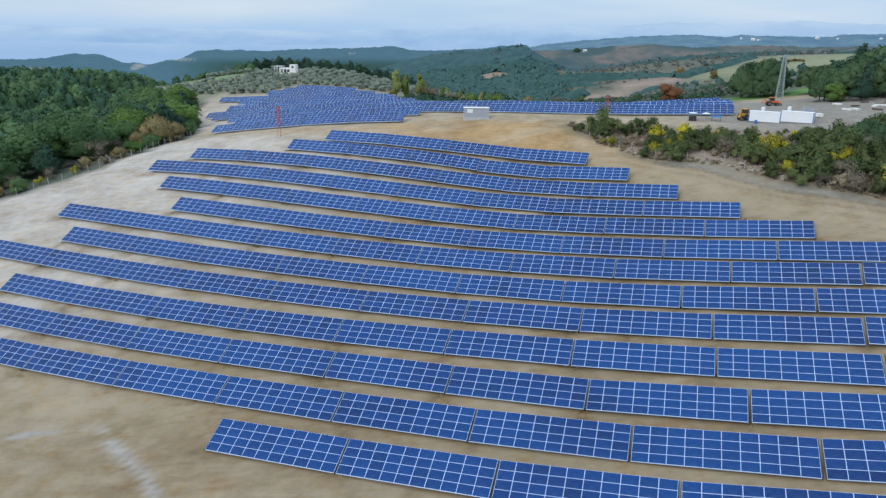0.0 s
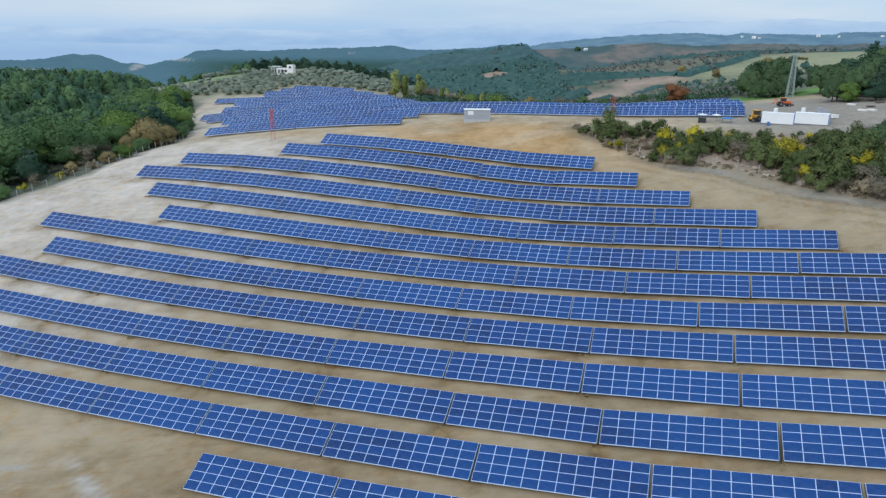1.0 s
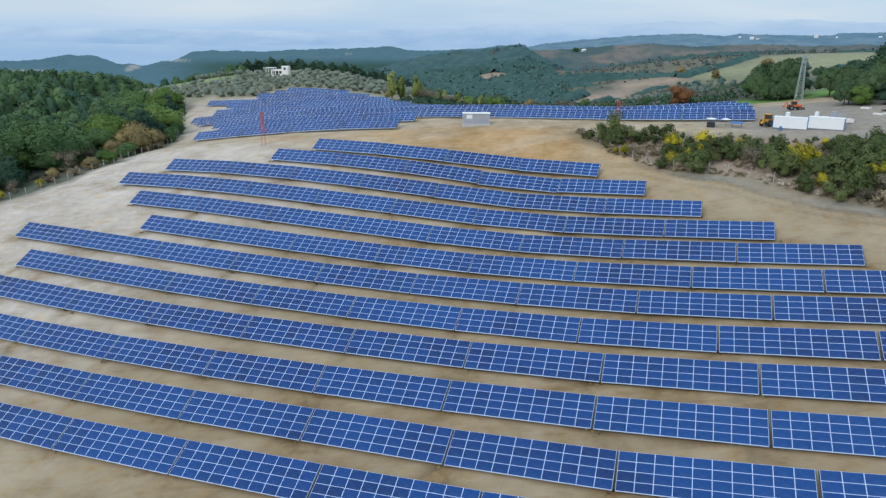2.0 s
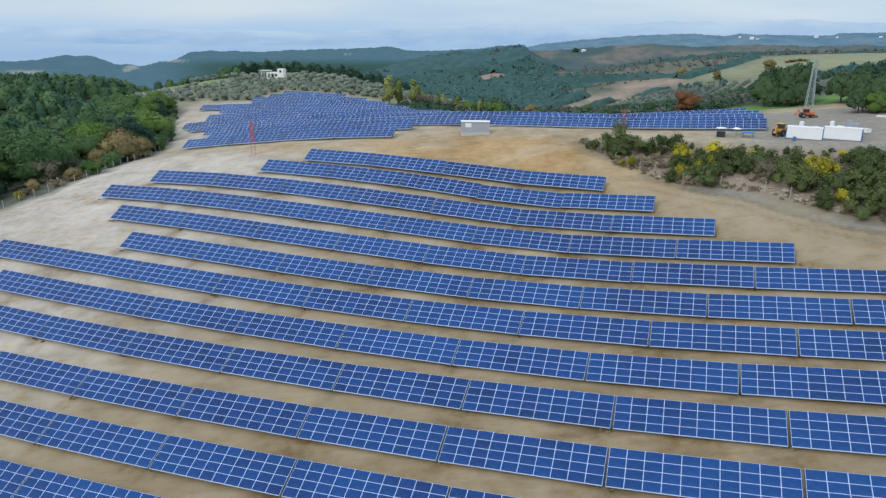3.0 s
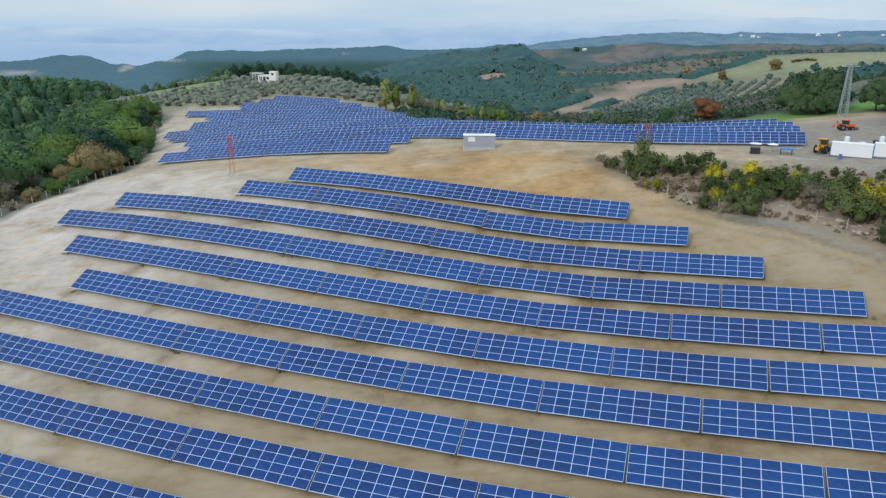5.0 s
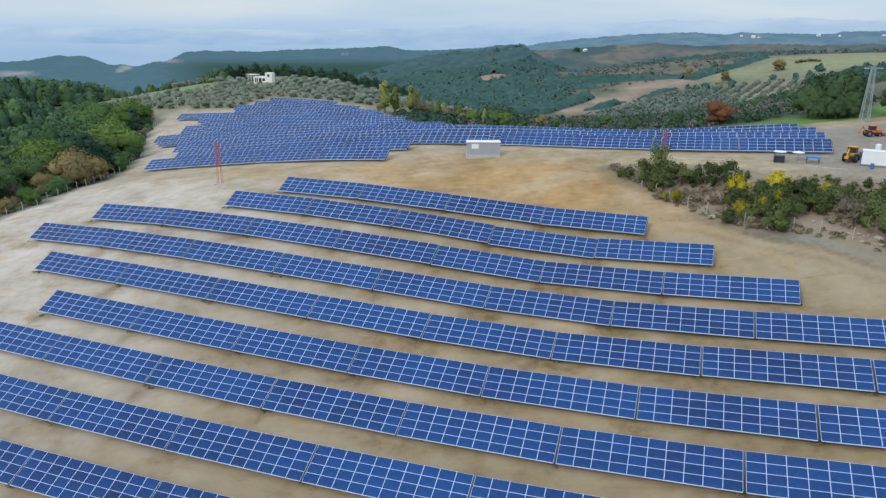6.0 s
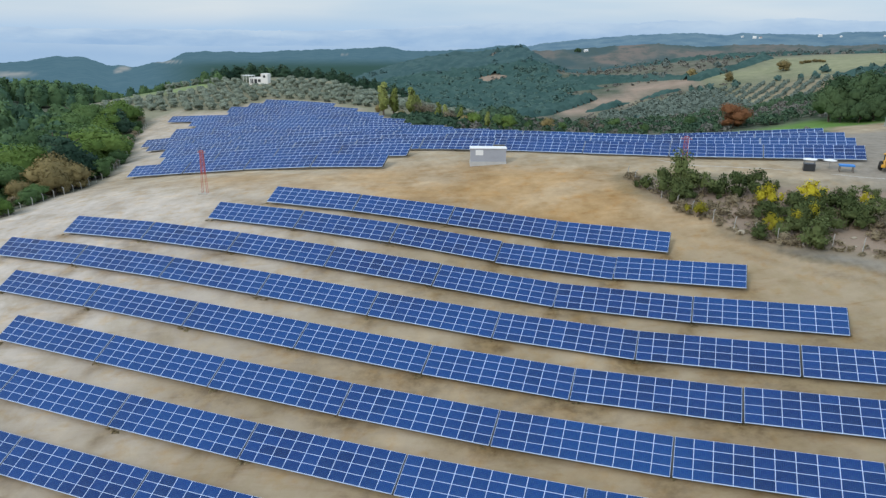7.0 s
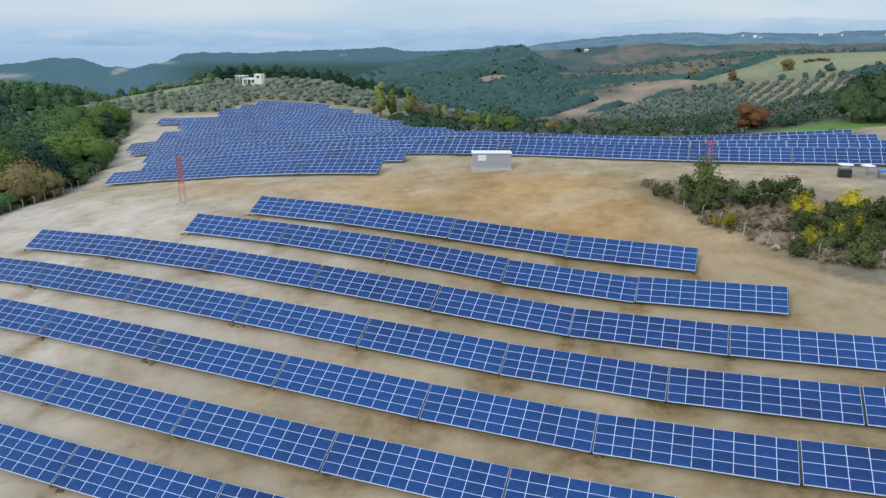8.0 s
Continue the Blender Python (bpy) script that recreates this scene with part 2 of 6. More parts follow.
M_MAQUIS = foliage("shrub_leaves", (0.066, 0.096, 0.032), (0.19, 0.23, 0.085))
M_GREYTWIG = foliage("bare_twigs", (0.15, 0.13, 0.09), (0.32, 0.28, 0.20))
M_POPLAR = foliage("poplar_leaves", (0.22, 0.27, 0.07), (0.42, 0.46, 0.16))
# distance haze is put into this leaf colour: bluer and paler
M_FARWOOD = foliage("hazed_far_wood_leaves", (0.076, 0.150, 0.132), (0.118, 0.200, 0.168), tinted=True)


def canopy_of(name, dark, mid, light):
    """The roof of a far wood: crowns of several tones over a fine leafy grain."""
    def build(n, l, b):
        co = n.new("ShaderNodeTexCoord").outputs["Object"]
        crowns = n.new("ShaderNodeTexVoronoi")
        crowns.inputs["Scale"].default_value = 0.11
        l.new(co, crowns.inputs["Vector"])
        fine, wide = noise_of(n, l, 0.9, 5, 0.65, vector=co), noise_of(n, l, 0.02, 3, vector=co)
        tone = n.new("ShaderNodeSeparateColor")
        l.new(crowns.outputs["Color"], tone.inputs["Color"])
        c = ramp_of(n, l, tone.outputs["Red"], [(0.1, dark), (0.6, mid), (0.95, light)])
        c = mix_of(n, l, 0.3, c, ramp_of(n, l, fine, [(0.35, dark), (0.65, light)]))
        c = mix_of(n, l, ramp_of(n, l, wide, [(0.4, (0, 0, 0)), (0.62, (0.4, 0.4, 0.4))]), c, light)
        l.new(c, b.inputs["Base Color"])
        b.inputs["Roughness"].default_value = 0.9
        b.inputs["Specular IOR Level"].default_value = 0.1
        bump_of(n, l, b, fine, 0.5, 0.6)
    return mat(name, build)


# haze is painted into the first two roofs, more in the farther one
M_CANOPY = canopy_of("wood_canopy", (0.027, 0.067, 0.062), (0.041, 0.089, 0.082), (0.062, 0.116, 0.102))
M_CANOPY_HAZY = canopy_of("hazed_wood_canopy", (0.037, 0.082, 0.088), (0.050, 0.100, 0.103), (0.071, 0.125, 0.122))
M_CANOPY_DIP = canopy_of("dip_wood_canopy", (0.018, 0.048, 0.036), (0.034, 0.078, 0.054), (0.070, 0.122, 0.078))
# next two: leaves of farther woods, haze painted into the colour
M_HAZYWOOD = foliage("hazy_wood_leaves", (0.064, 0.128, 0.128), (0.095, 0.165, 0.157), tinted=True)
M_RIDGEWOOD = foliage("hazed_ridge_leaves", (0.100, 0.145, 0.135), (0.180, 0.210, 0.186), tinted=True)
M_DIPWOOD = foliage("dip_wood_leaves", (0.046, 0.096, 0.060), (0.112, 0.180, 0.098), tinted=True)
M_UNDER = foliage("bank_undergrowth", (0.24, 0.20, 0.12), (0.42, 0.34, 0.22), tinted=True)
M_HOLM = foliage("holm_oak_leaves", (0.054, 0.102, 0.050), (0.13, 0.198, 0.084))
M_HEATH = foliage("heath_brush", (0.150, 0.150, 0.130), (0.25, 0.235, 0.205), tinted=True)
M_WEED = foliage("dry_weeds", (0.24, 0.195, 0.105), (0.42, 0.34, 0.20), tinted=True)
M_OAKWOOD = foliage("oak_wood_leaves", (0.056, 0.114, 0.058), (0.152, 0.245, 0.098), tinted=True)
M_PINEWOOD = foliage("pine_wood_needles", (0.042, 0.096, 0.062), (0.104, 0.190, 0.104), tinted=True)
M_GROVE = foliage("grove_leaves", (0.15, 0.195, 0.160), (0.23, 0.28, 0.235), tinted=True)
M_DRY = foliage("dry_brush", (0.218, 0.173, 0.109), (0.461, 0.384, 0.256))
M_POST = plain("weathered_posts", (0.42, 0.41, 0.385), 0.9, 0, 6, 0.3, 0.2)
M_BARK = plain("bark", (0.13, 0.10, 0.075), 0.9, 0, 9, 0.4, 0.4)
M_CONCRETE = plain("concrete", (0.48, 0.47, 0.45), 0.85, 0, 6, 0.25, 0.2)
M_DRAIN = plain("soiled_concrete", (0.37, 0.335, 0.28), 0.9, 0, 5, 0.3, 0.2)
M_GRIT = plain("pale_grit", (0.42, 0.39, 0.35), 0.95, 0, 3, 0.25, 0.2)
M_KIOSK = plain("kiosk_grey_render", (0.36, 0.375, 0.42), 0.8, 0, 5, 0.12, 0.1)
M_WHITE = plain("white_paint", (0.80, 0.80, 0.80), 0.55, 0, 4, 0.10, 0.03)
M_PLASTER = plain("white_plaster", (0.80, 0.77, 0.73), 0.85, 0, 3, 0.15, 0.1)
M_BLUEPAINT = plain("blue_paint", (0.05, 0.16, 0.42), 0.5, 0, 6, 0.25, 0.02)
M_BLUETARP = plain("blue_tarpaulin", (0.04, 0.22, 0.60), 0.55, 0, 4, 0.2, 0.1)
M_REDSTEEL = plain("red_oxide_steel", (0.47, 0.105, 0.085), 0.6, 0.1, 7, 0.35, 0.05)
M_ORANGE = plain("orange_machine_paint", (0.62, 0.13, 0.03), 0.45, 0, 6, 0.3, 0.03)
M_YELLOWPAINT = plain("yellow_machine_paint", (0.58, 0.29, 0.03), 0.45, 0, 6, 0.3, 0.03)
M_RUBBER = plain("black_rubber", (0.018, 0.018, 0.018), 0.85, 0, 10, 0.3, 0.1)
M_DARK = plain("dark_opening", (0.03, 0.032, 0.036), 0.35, 0, 6, 0.3, 0.0)
M_LATTICE = plain("galvanised_lattice", (0.40, 0.46, 0.44), 0.5, 0.4, 5, 0.2, 0.02)
M_ROCK = plain("pale_rock", (0.38, 0.325, 0.25), 0.95, 0, 2.5, 0.35, 0.6)
M_ROOFTILE = plain("roof_tile", (0.38, 0.17, 0.11), 0.85, 0, 4, 0.3, 0.2)


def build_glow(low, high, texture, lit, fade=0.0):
    """Far hills with the haze of kilometres of air painted into colour and glow; little of their own relief is left."""
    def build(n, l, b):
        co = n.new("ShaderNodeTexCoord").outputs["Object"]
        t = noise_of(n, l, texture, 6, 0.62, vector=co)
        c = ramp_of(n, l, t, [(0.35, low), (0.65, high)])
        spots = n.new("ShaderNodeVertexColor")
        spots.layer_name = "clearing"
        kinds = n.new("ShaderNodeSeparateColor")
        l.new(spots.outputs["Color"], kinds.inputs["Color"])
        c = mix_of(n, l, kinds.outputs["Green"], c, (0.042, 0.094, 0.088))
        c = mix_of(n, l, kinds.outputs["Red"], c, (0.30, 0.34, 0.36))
        if fade:  # haze painted in: the crests melt into pale cloud
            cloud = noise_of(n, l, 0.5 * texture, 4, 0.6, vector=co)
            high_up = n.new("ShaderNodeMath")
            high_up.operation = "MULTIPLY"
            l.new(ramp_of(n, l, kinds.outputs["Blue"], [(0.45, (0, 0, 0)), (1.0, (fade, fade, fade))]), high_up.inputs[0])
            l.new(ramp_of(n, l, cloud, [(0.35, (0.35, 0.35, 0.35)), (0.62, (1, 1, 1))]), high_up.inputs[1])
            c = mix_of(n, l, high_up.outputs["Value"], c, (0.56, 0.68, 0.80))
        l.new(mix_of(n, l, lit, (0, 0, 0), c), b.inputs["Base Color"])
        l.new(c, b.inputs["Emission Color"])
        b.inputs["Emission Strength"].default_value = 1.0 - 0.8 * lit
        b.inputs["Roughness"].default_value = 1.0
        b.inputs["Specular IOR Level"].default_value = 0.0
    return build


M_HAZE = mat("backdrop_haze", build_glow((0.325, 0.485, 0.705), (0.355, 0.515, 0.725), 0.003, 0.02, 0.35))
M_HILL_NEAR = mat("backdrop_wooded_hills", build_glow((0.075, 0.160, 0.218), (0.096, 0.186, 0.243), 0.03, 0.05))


def build_patchwork(n, l, b):
    """A far hillside of woods, heath and small fields, thin haze painted into its colours and glow."""
    co = n.new("ShaderNodeTexCoord").outputs["Object"]
    flat = n.new("ShaderNodeMapping")  # patches lie along the slope
    flat.inputs["Scale"].default_value = (1.0, 0.45, 2.2)
    l.new(co, flat.inputs["Vector"])
    plots = n.new("ShaderNodeTexVoronoi")
    plots.feature = "SMOOTH_F1"
    plots.inputs["Scale"].default_value, plots.inputs["Smoothness"].default_value = 0.016, 0.5
    warp = n.new("ShaderNodeTexNoise")
    warp.inputs["Scale"].default_value, warp.inputs["Detail"].default_value = 0.012, 4.0
    l.new(flat.outputs["Vector"], warp.inputs["Vector"])
    moved = n.new("ShaderNodeVectorMath")
    moved.operation = "MULTIPLY_ADD"
    moved.inputs[1].default_value = (70, 70, 70)
    l.new(warp.outputs["Color"], moved.inputs[0])
    l.new(flat.outputs["Vector"], moved.inputs[2])
    l.new(moved.outputs["Vector"], plots.inputs["Vector"])
    kinds = n.new("ShaderNodeSeparateColor")
    l.new(plots.outputs["Color"], kinds.inputs["Color"])
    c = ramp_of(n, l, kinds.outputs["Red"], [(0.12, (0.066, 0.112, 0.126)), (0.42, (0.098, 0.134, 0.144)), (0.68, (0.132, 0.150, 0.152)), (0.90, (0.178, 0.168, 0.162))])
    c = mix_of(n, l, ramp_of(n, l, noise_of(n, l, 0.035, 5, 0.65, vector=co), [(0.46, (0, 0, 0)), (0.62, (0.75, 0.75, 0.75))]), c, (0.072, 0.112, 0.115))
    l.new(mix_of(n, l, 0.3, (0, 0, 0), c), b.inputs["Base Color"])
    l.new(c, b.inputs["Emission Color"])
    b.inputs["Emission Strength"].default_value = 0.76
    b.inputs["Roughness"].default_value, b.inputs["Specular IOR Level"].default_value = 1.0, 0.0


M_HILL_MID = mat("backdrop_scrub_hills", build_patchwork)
M_HILL_FAR = mat("backdrop_hazed_hills", build_glow((0.10, 0.19, 0.28), (0.16, 0.26, 0.34), 0.012, 0.2))
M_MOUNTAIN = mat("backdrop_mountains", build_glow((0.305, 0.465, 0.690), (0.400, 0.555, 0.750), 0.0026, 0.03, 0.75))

# ================= the lie of the land =================
# Site axes: u runs along the rows of tables, v across them, up the slope.
ROW_TURN = radians(20.8)
CT, ST = math.cos(ROW_TURN), math.sin(ROW_TURN)
NEAR_SLOPE = (3.92, 14.17, 6.29, 1.98, -6.06, -5.74, 5.4, 1.93, -11.47, -1.88, 10.1, 2.09, 0.55, 4.92, -3.61, -11.32,
              -1.96, 8.29, 2.74, 16.71, 7.02, -10.56, 0.62, -1.01, 4.44, -0.05, -8.1, -2.35)
FAR_SLOPE = (16.38, -6.07, -0.47, 6.0, -6.31, -2.88, 6.72, -16.54, 0.86, 10.72, -15.16, -1.68, 32.48, 3.36, 1.18, 12.86,
             7.84, 8.73, 1.18, -19.44, -7.57)
# wide hills and ridges round the site: x, y, height, spread along, spread across, turn
VALE = -42.0
HILLS = [
    (-340, 300, 60.5, 165, 175, 0), (-235, 430, 7, 60, 85, 0), (-206, 428, 4.5, 26, 42, 0), (-285, 380, -6, 42, 60, 0), (0, -180, 36, 300, 220, 0), (190, 230, 60, 100, 95, 0), (300, 60, 50, 150, 150, 0),
    (330, 450, 34, 150, 110, 20), (580, 780, 48, 230, 230, 0), (1000, 1250, 48, 420, 330, 0), (380, 1080, 20, 190, 170, 0),
    (128, 1255, 31, 34, 110, 0), (50, 1262, 27, 60, 120, 0), (-75, 1270, 32, 110, 120, 0), (1600, 1700, 44, 600, 500, 0),
]


def smooth(x):
    x = np.clip(x, 0.0, 1.0)
    return x * x * (3 - 2 * x)


def series(coefs, degree, a, b):
    total, k = 0.0, 0
    for i in range(degree + 1):
        for j in range(degree + 1 - i):
            total = total + coefs[k] * a**i * b**j
            k += 1
    return total


def to_site(x, y):
    return x * CT - y * ST, x * ST + y * CT


def to_world(u, v):
    return u * CT + v * ST, -u * ST + v * CT


# shallow dips and swells of the graded slope: height, u, reach along u, v, reach along v
SAGS = [(-0.78, -36, 10.5, 139, 5.5), (-0.20, -33, 12, 120, 8), (-0.33, -10, 22, 86, 6.5), (-0.33, -8, 14, 62, 5), (0.20, -4, 8, 119, 7), (0.20, -72, 22, 150, 4)]


def bed(u, v):
    """The graded ground of the solar park itself."""
    un, vn = np.clip(u, -166, 36), np.clip(v, 46, 172)
    uf, vf = np.clip(u, -262, 62), np.clip(v, 150, 384)
    near = 0.25 + series(NEAR_SLOPE, 6, (un + 60) / 100, (vn - 95) / 75)
    near = near + sum(h * np.exp(-0.5 * (((u - cu) / su) ** 2 + ((v - cv) / sv) ** 2)) for h, cu, su, cv, sv in SAGS)
    far = series(FAR_SLOPE, 5, (uf + 100) / 160, (vf - 240) / 110)
    w = smooth((v - 152) / 20)
    shoulder = 7.0 * np.exp(-0.5 * (((u + 300) / 30) ** 2 + ((v - 332) / 45) ** 2))
    swell = (0.62 * np.exp(-0.5 * ((u + 68) / 24) ** 2) - 0.22 * smooth((u + 8) / 16)) * smooth((v - 174) / 9) * smooth((222 - v) / 16)
    hollow = -0.85 * np.exp(-0.5 * (((u + 128) / 24) ** 2 + ((v - 172) / 7) ** 2))
    hollow = hollow - 0.8 * np.exp(-0.5 * (((u + 28) / 14) ** 2 + ((v - 217) / 10) ** 2))
    return near * (1 - w) + far * w + shoulder + swell + hollow


def land(x, y):
    x, y = np.asarray(x, float), np.asarray(y, float)
    u, v = to_site(x, y)
    left = np.interp(v, [40, 150, 200, 260, 320], [-160, -168, -196, -238, -262])
    du = np.maximum(np.maximum(left - u, u - 48), 0)
    dv = np.maximum(np.maximum(30 - v, v - 372), 0)
    w = 1 - smooth(np.hypot(du, dv) / 110)
    h = VALE + 0 * x
    for hx, hy, top, sx, sy, turn in HILLS:
        c, s = math.cos(radians(turn)), math.sin(radians(turn))
        a, b = (x - hx) * c + (y - hy) * s, -(x - hx) * s + (y - hy) * c
        h = h + top * np.exp(-0.5 * ((a / sx) ** 2 + (b / sy) ** 2))
    h = h + 2.5 * np.sin(x / 83 + 1.3) * np.sin(y / 97) + 4 * np.sin(x / 240) * np.sin(y / 190 + 2)
    h = h - 16 * smooth((y - 820) / 220) * smooth((-x - 40) / 160)
    h = h - 110 * smooth((np.hypot(x, y) - 1650) / 700)
    # small unevenness of the graded soil
    rough = 0.10 * np.sin(x / 5.3 + np.sin(y / 7.1)) * np.sin(y / 4.7 + 0.6) + 0.05 * np.sin(x / 2.1) * np.sin(y / 1.9)
    return bed(u, v) * w + h * (1 - w) + rough


def land_z(x, y):
    return float(land(x, y))


def inside(poly, u, v):
    """Whether points lie in a polygon of (u, v) corners."""
    u, v = np.asarray(u, float), np.asarray(v, float)
    hit = np.zeros(u.shape, bool)
    for (ua, va), (ub, vb) in zip(poly, poly[1:] + poly[:1]):
        cross = (va > v) != (vb > v)
        with np.errstate(divide="ignore", invalid="ignore"):
            at = (ub - ua) * (v - va) / (vb - va) + ua
        hit ^= cross & (u < at)
    return hit


PITCH = 16.652  # from table to table along a row
# near rows: v of the upper edge, u of the left end, first and last table along the row
NEAR_ROWS = [(149.98, -88.96, 0, 4), (142.35, -95.41, 0, 5), (133.57, -118.22, 0, 7), (124.91, -123.65, 0, 8), (116.46, -112.59, 0, 8), (107.73, -101.79, 0, 9),
             (99.49, -124.93, 0, 10), (91.03, -114.53, 0, 10), (82.51, -110.20, -1, 9), (73.47, -109.55, 0, 9), (65.10, -89.47, -1, 7), (56.91, -83.67, -1, 7), (48.84, -45.27, 0, 5)]

# bare ground of the park, its service track and the yard with the containers
PARK_WEST = [(-170, -60), (-160, 40), (-154, 80), (-150, 101), (-146, 107), (-143, 120), (-141.5, 138), (-147, 157), (-153, 172), (-160, 181), (-172, 198),
             (-203, 233), (-212, 245), (-223, 262), (-236, 276), (-232, 286), (-206, 287), (-203, 312), (-160, 308), (-143, 297)]
PARK_NORTH = [(-124, 281), (-110, 265), (-84, 241), (-60, 218), (-28, 216), (-6, 224), (8, 226), (8, 246), (32, 256), (46, 235), (60, 215), (90, 205), (90, 172),
              (20, 172.5), (-26, 176), (-34, 174)]
FOOT = [(-32, 173), (-27, 165.2), (-22, 160.2), (-17.5, 156.7), (-13, 153.9), (-8.5, 151.7), (-2, 150.6), (3, 149.6), (10, 145.4), (16, 141.4), (23, 137.3), (30, 133), (60, 118)]  # where the bank meets the graded slope
PARK_EAST = FOOT[1:] + [(140, 82), (140, -60)]
BARE = PARK_WEST + PARK_NORTH + PARK_EAST
BANK = FOOT + [(100, 102), (100, 170), (22, 171.5), (-24, 174)]


def spaced(lo, hi, step, far_lo, far_hi, grow=1.09):
    inner = list(np.arange(lo, hi + step / 2, step))
    out, d, p = [], step, hi
    while p < far_hi:
        d *= grow
        p += d
        out.append(p)
    back, d, p = [], step, lo
    while p > far_lo:
        d *= grow
        p -= d
        back.append(p)
    return np.array(back[::-1] + inner + out)


def soft_noise(x, y, s):
    return np.sin(x / s + 1.7 * np.sin(y / (1.3 * s))) * np.sin(y / (0.9 * s) + 1.1 * np.sin(x / (1.7 * s)))


def ellipse(x, y, cx, cy, a, b, turn, edge=0.25):
    c, s = math.cos(radians(turn)), math.sin(radians(turn))
    p, q = ((x - cx) * c + (y - cy) * s) / a, (-(x - cx) * s + (y - cy) * c) / b
    return smooth((1 - np.sqrt(p * p + q * q)) / edge + 0.5)


# fields on the far side of the valley, as corners in the world
STRIP = [(100, 752), (122, 788), (146, 817), (179, 858), (210, 886), (240, 902), (276, 914), (292, 887), (276, 856), (247, 850), (204, 824), (161, 790), (125, 745)]
MEADOW = [(262, 850), (303, 890), (367, 925), (434, 985), (540, 1010), (640, 930), (470, 790), (402, 822), (334, 832), (292, 832)]
GROVE = [(149, 733), (201, 787), (271, 825), (328, 817), (400, 792), (420, 720), (340, 630), (230, 630), (150, 690)]
SCRUB = [(150, 1115), (180, 1160), (330, 1140), (400, 1020), (384, 965), (318, 905), (270, 920), (235, 985), (195, 1020)]
CLEAR = [(85, 755), (140, 760), (205, 812), (250, 840), (300, 852), (330, 835), (328, 817), (271, 825), (215, 790), (200, 740), (135, 640), (85, 600), (50, 600), (68, 690)]
GREEN = [(66, 226), (97, 246), (114, 248), (150, 250), (165, 240), (130, 232), (105, 226), (85, 219)]


WASHED = [[(-62.9, 47.6, 0.4), (-62.2, 46.2, 0.5), (-58, 44.0, 0.7), (-54.6, 42.4, 1.0), (-49.8, 40.2, 0.9), (-44.3, 37.0, 1.1), (-38, 31, 1.4)],
          [(-71.0, 41.0, 0.4), (-67.0, 43.0, 0.5), (-62.5, 46.0, 0.4)]]  # u, v and half width


def shape(poly, x, y, soft):
    total = np.zeros(np.shape(x))
    for k in range(8):
        a = k * math.tau / 8
        total += inside(poly, np.asarray(x) + soft * math.cos(a), np.asarray(y) + soft * math.sin(a)) / 8
    return total


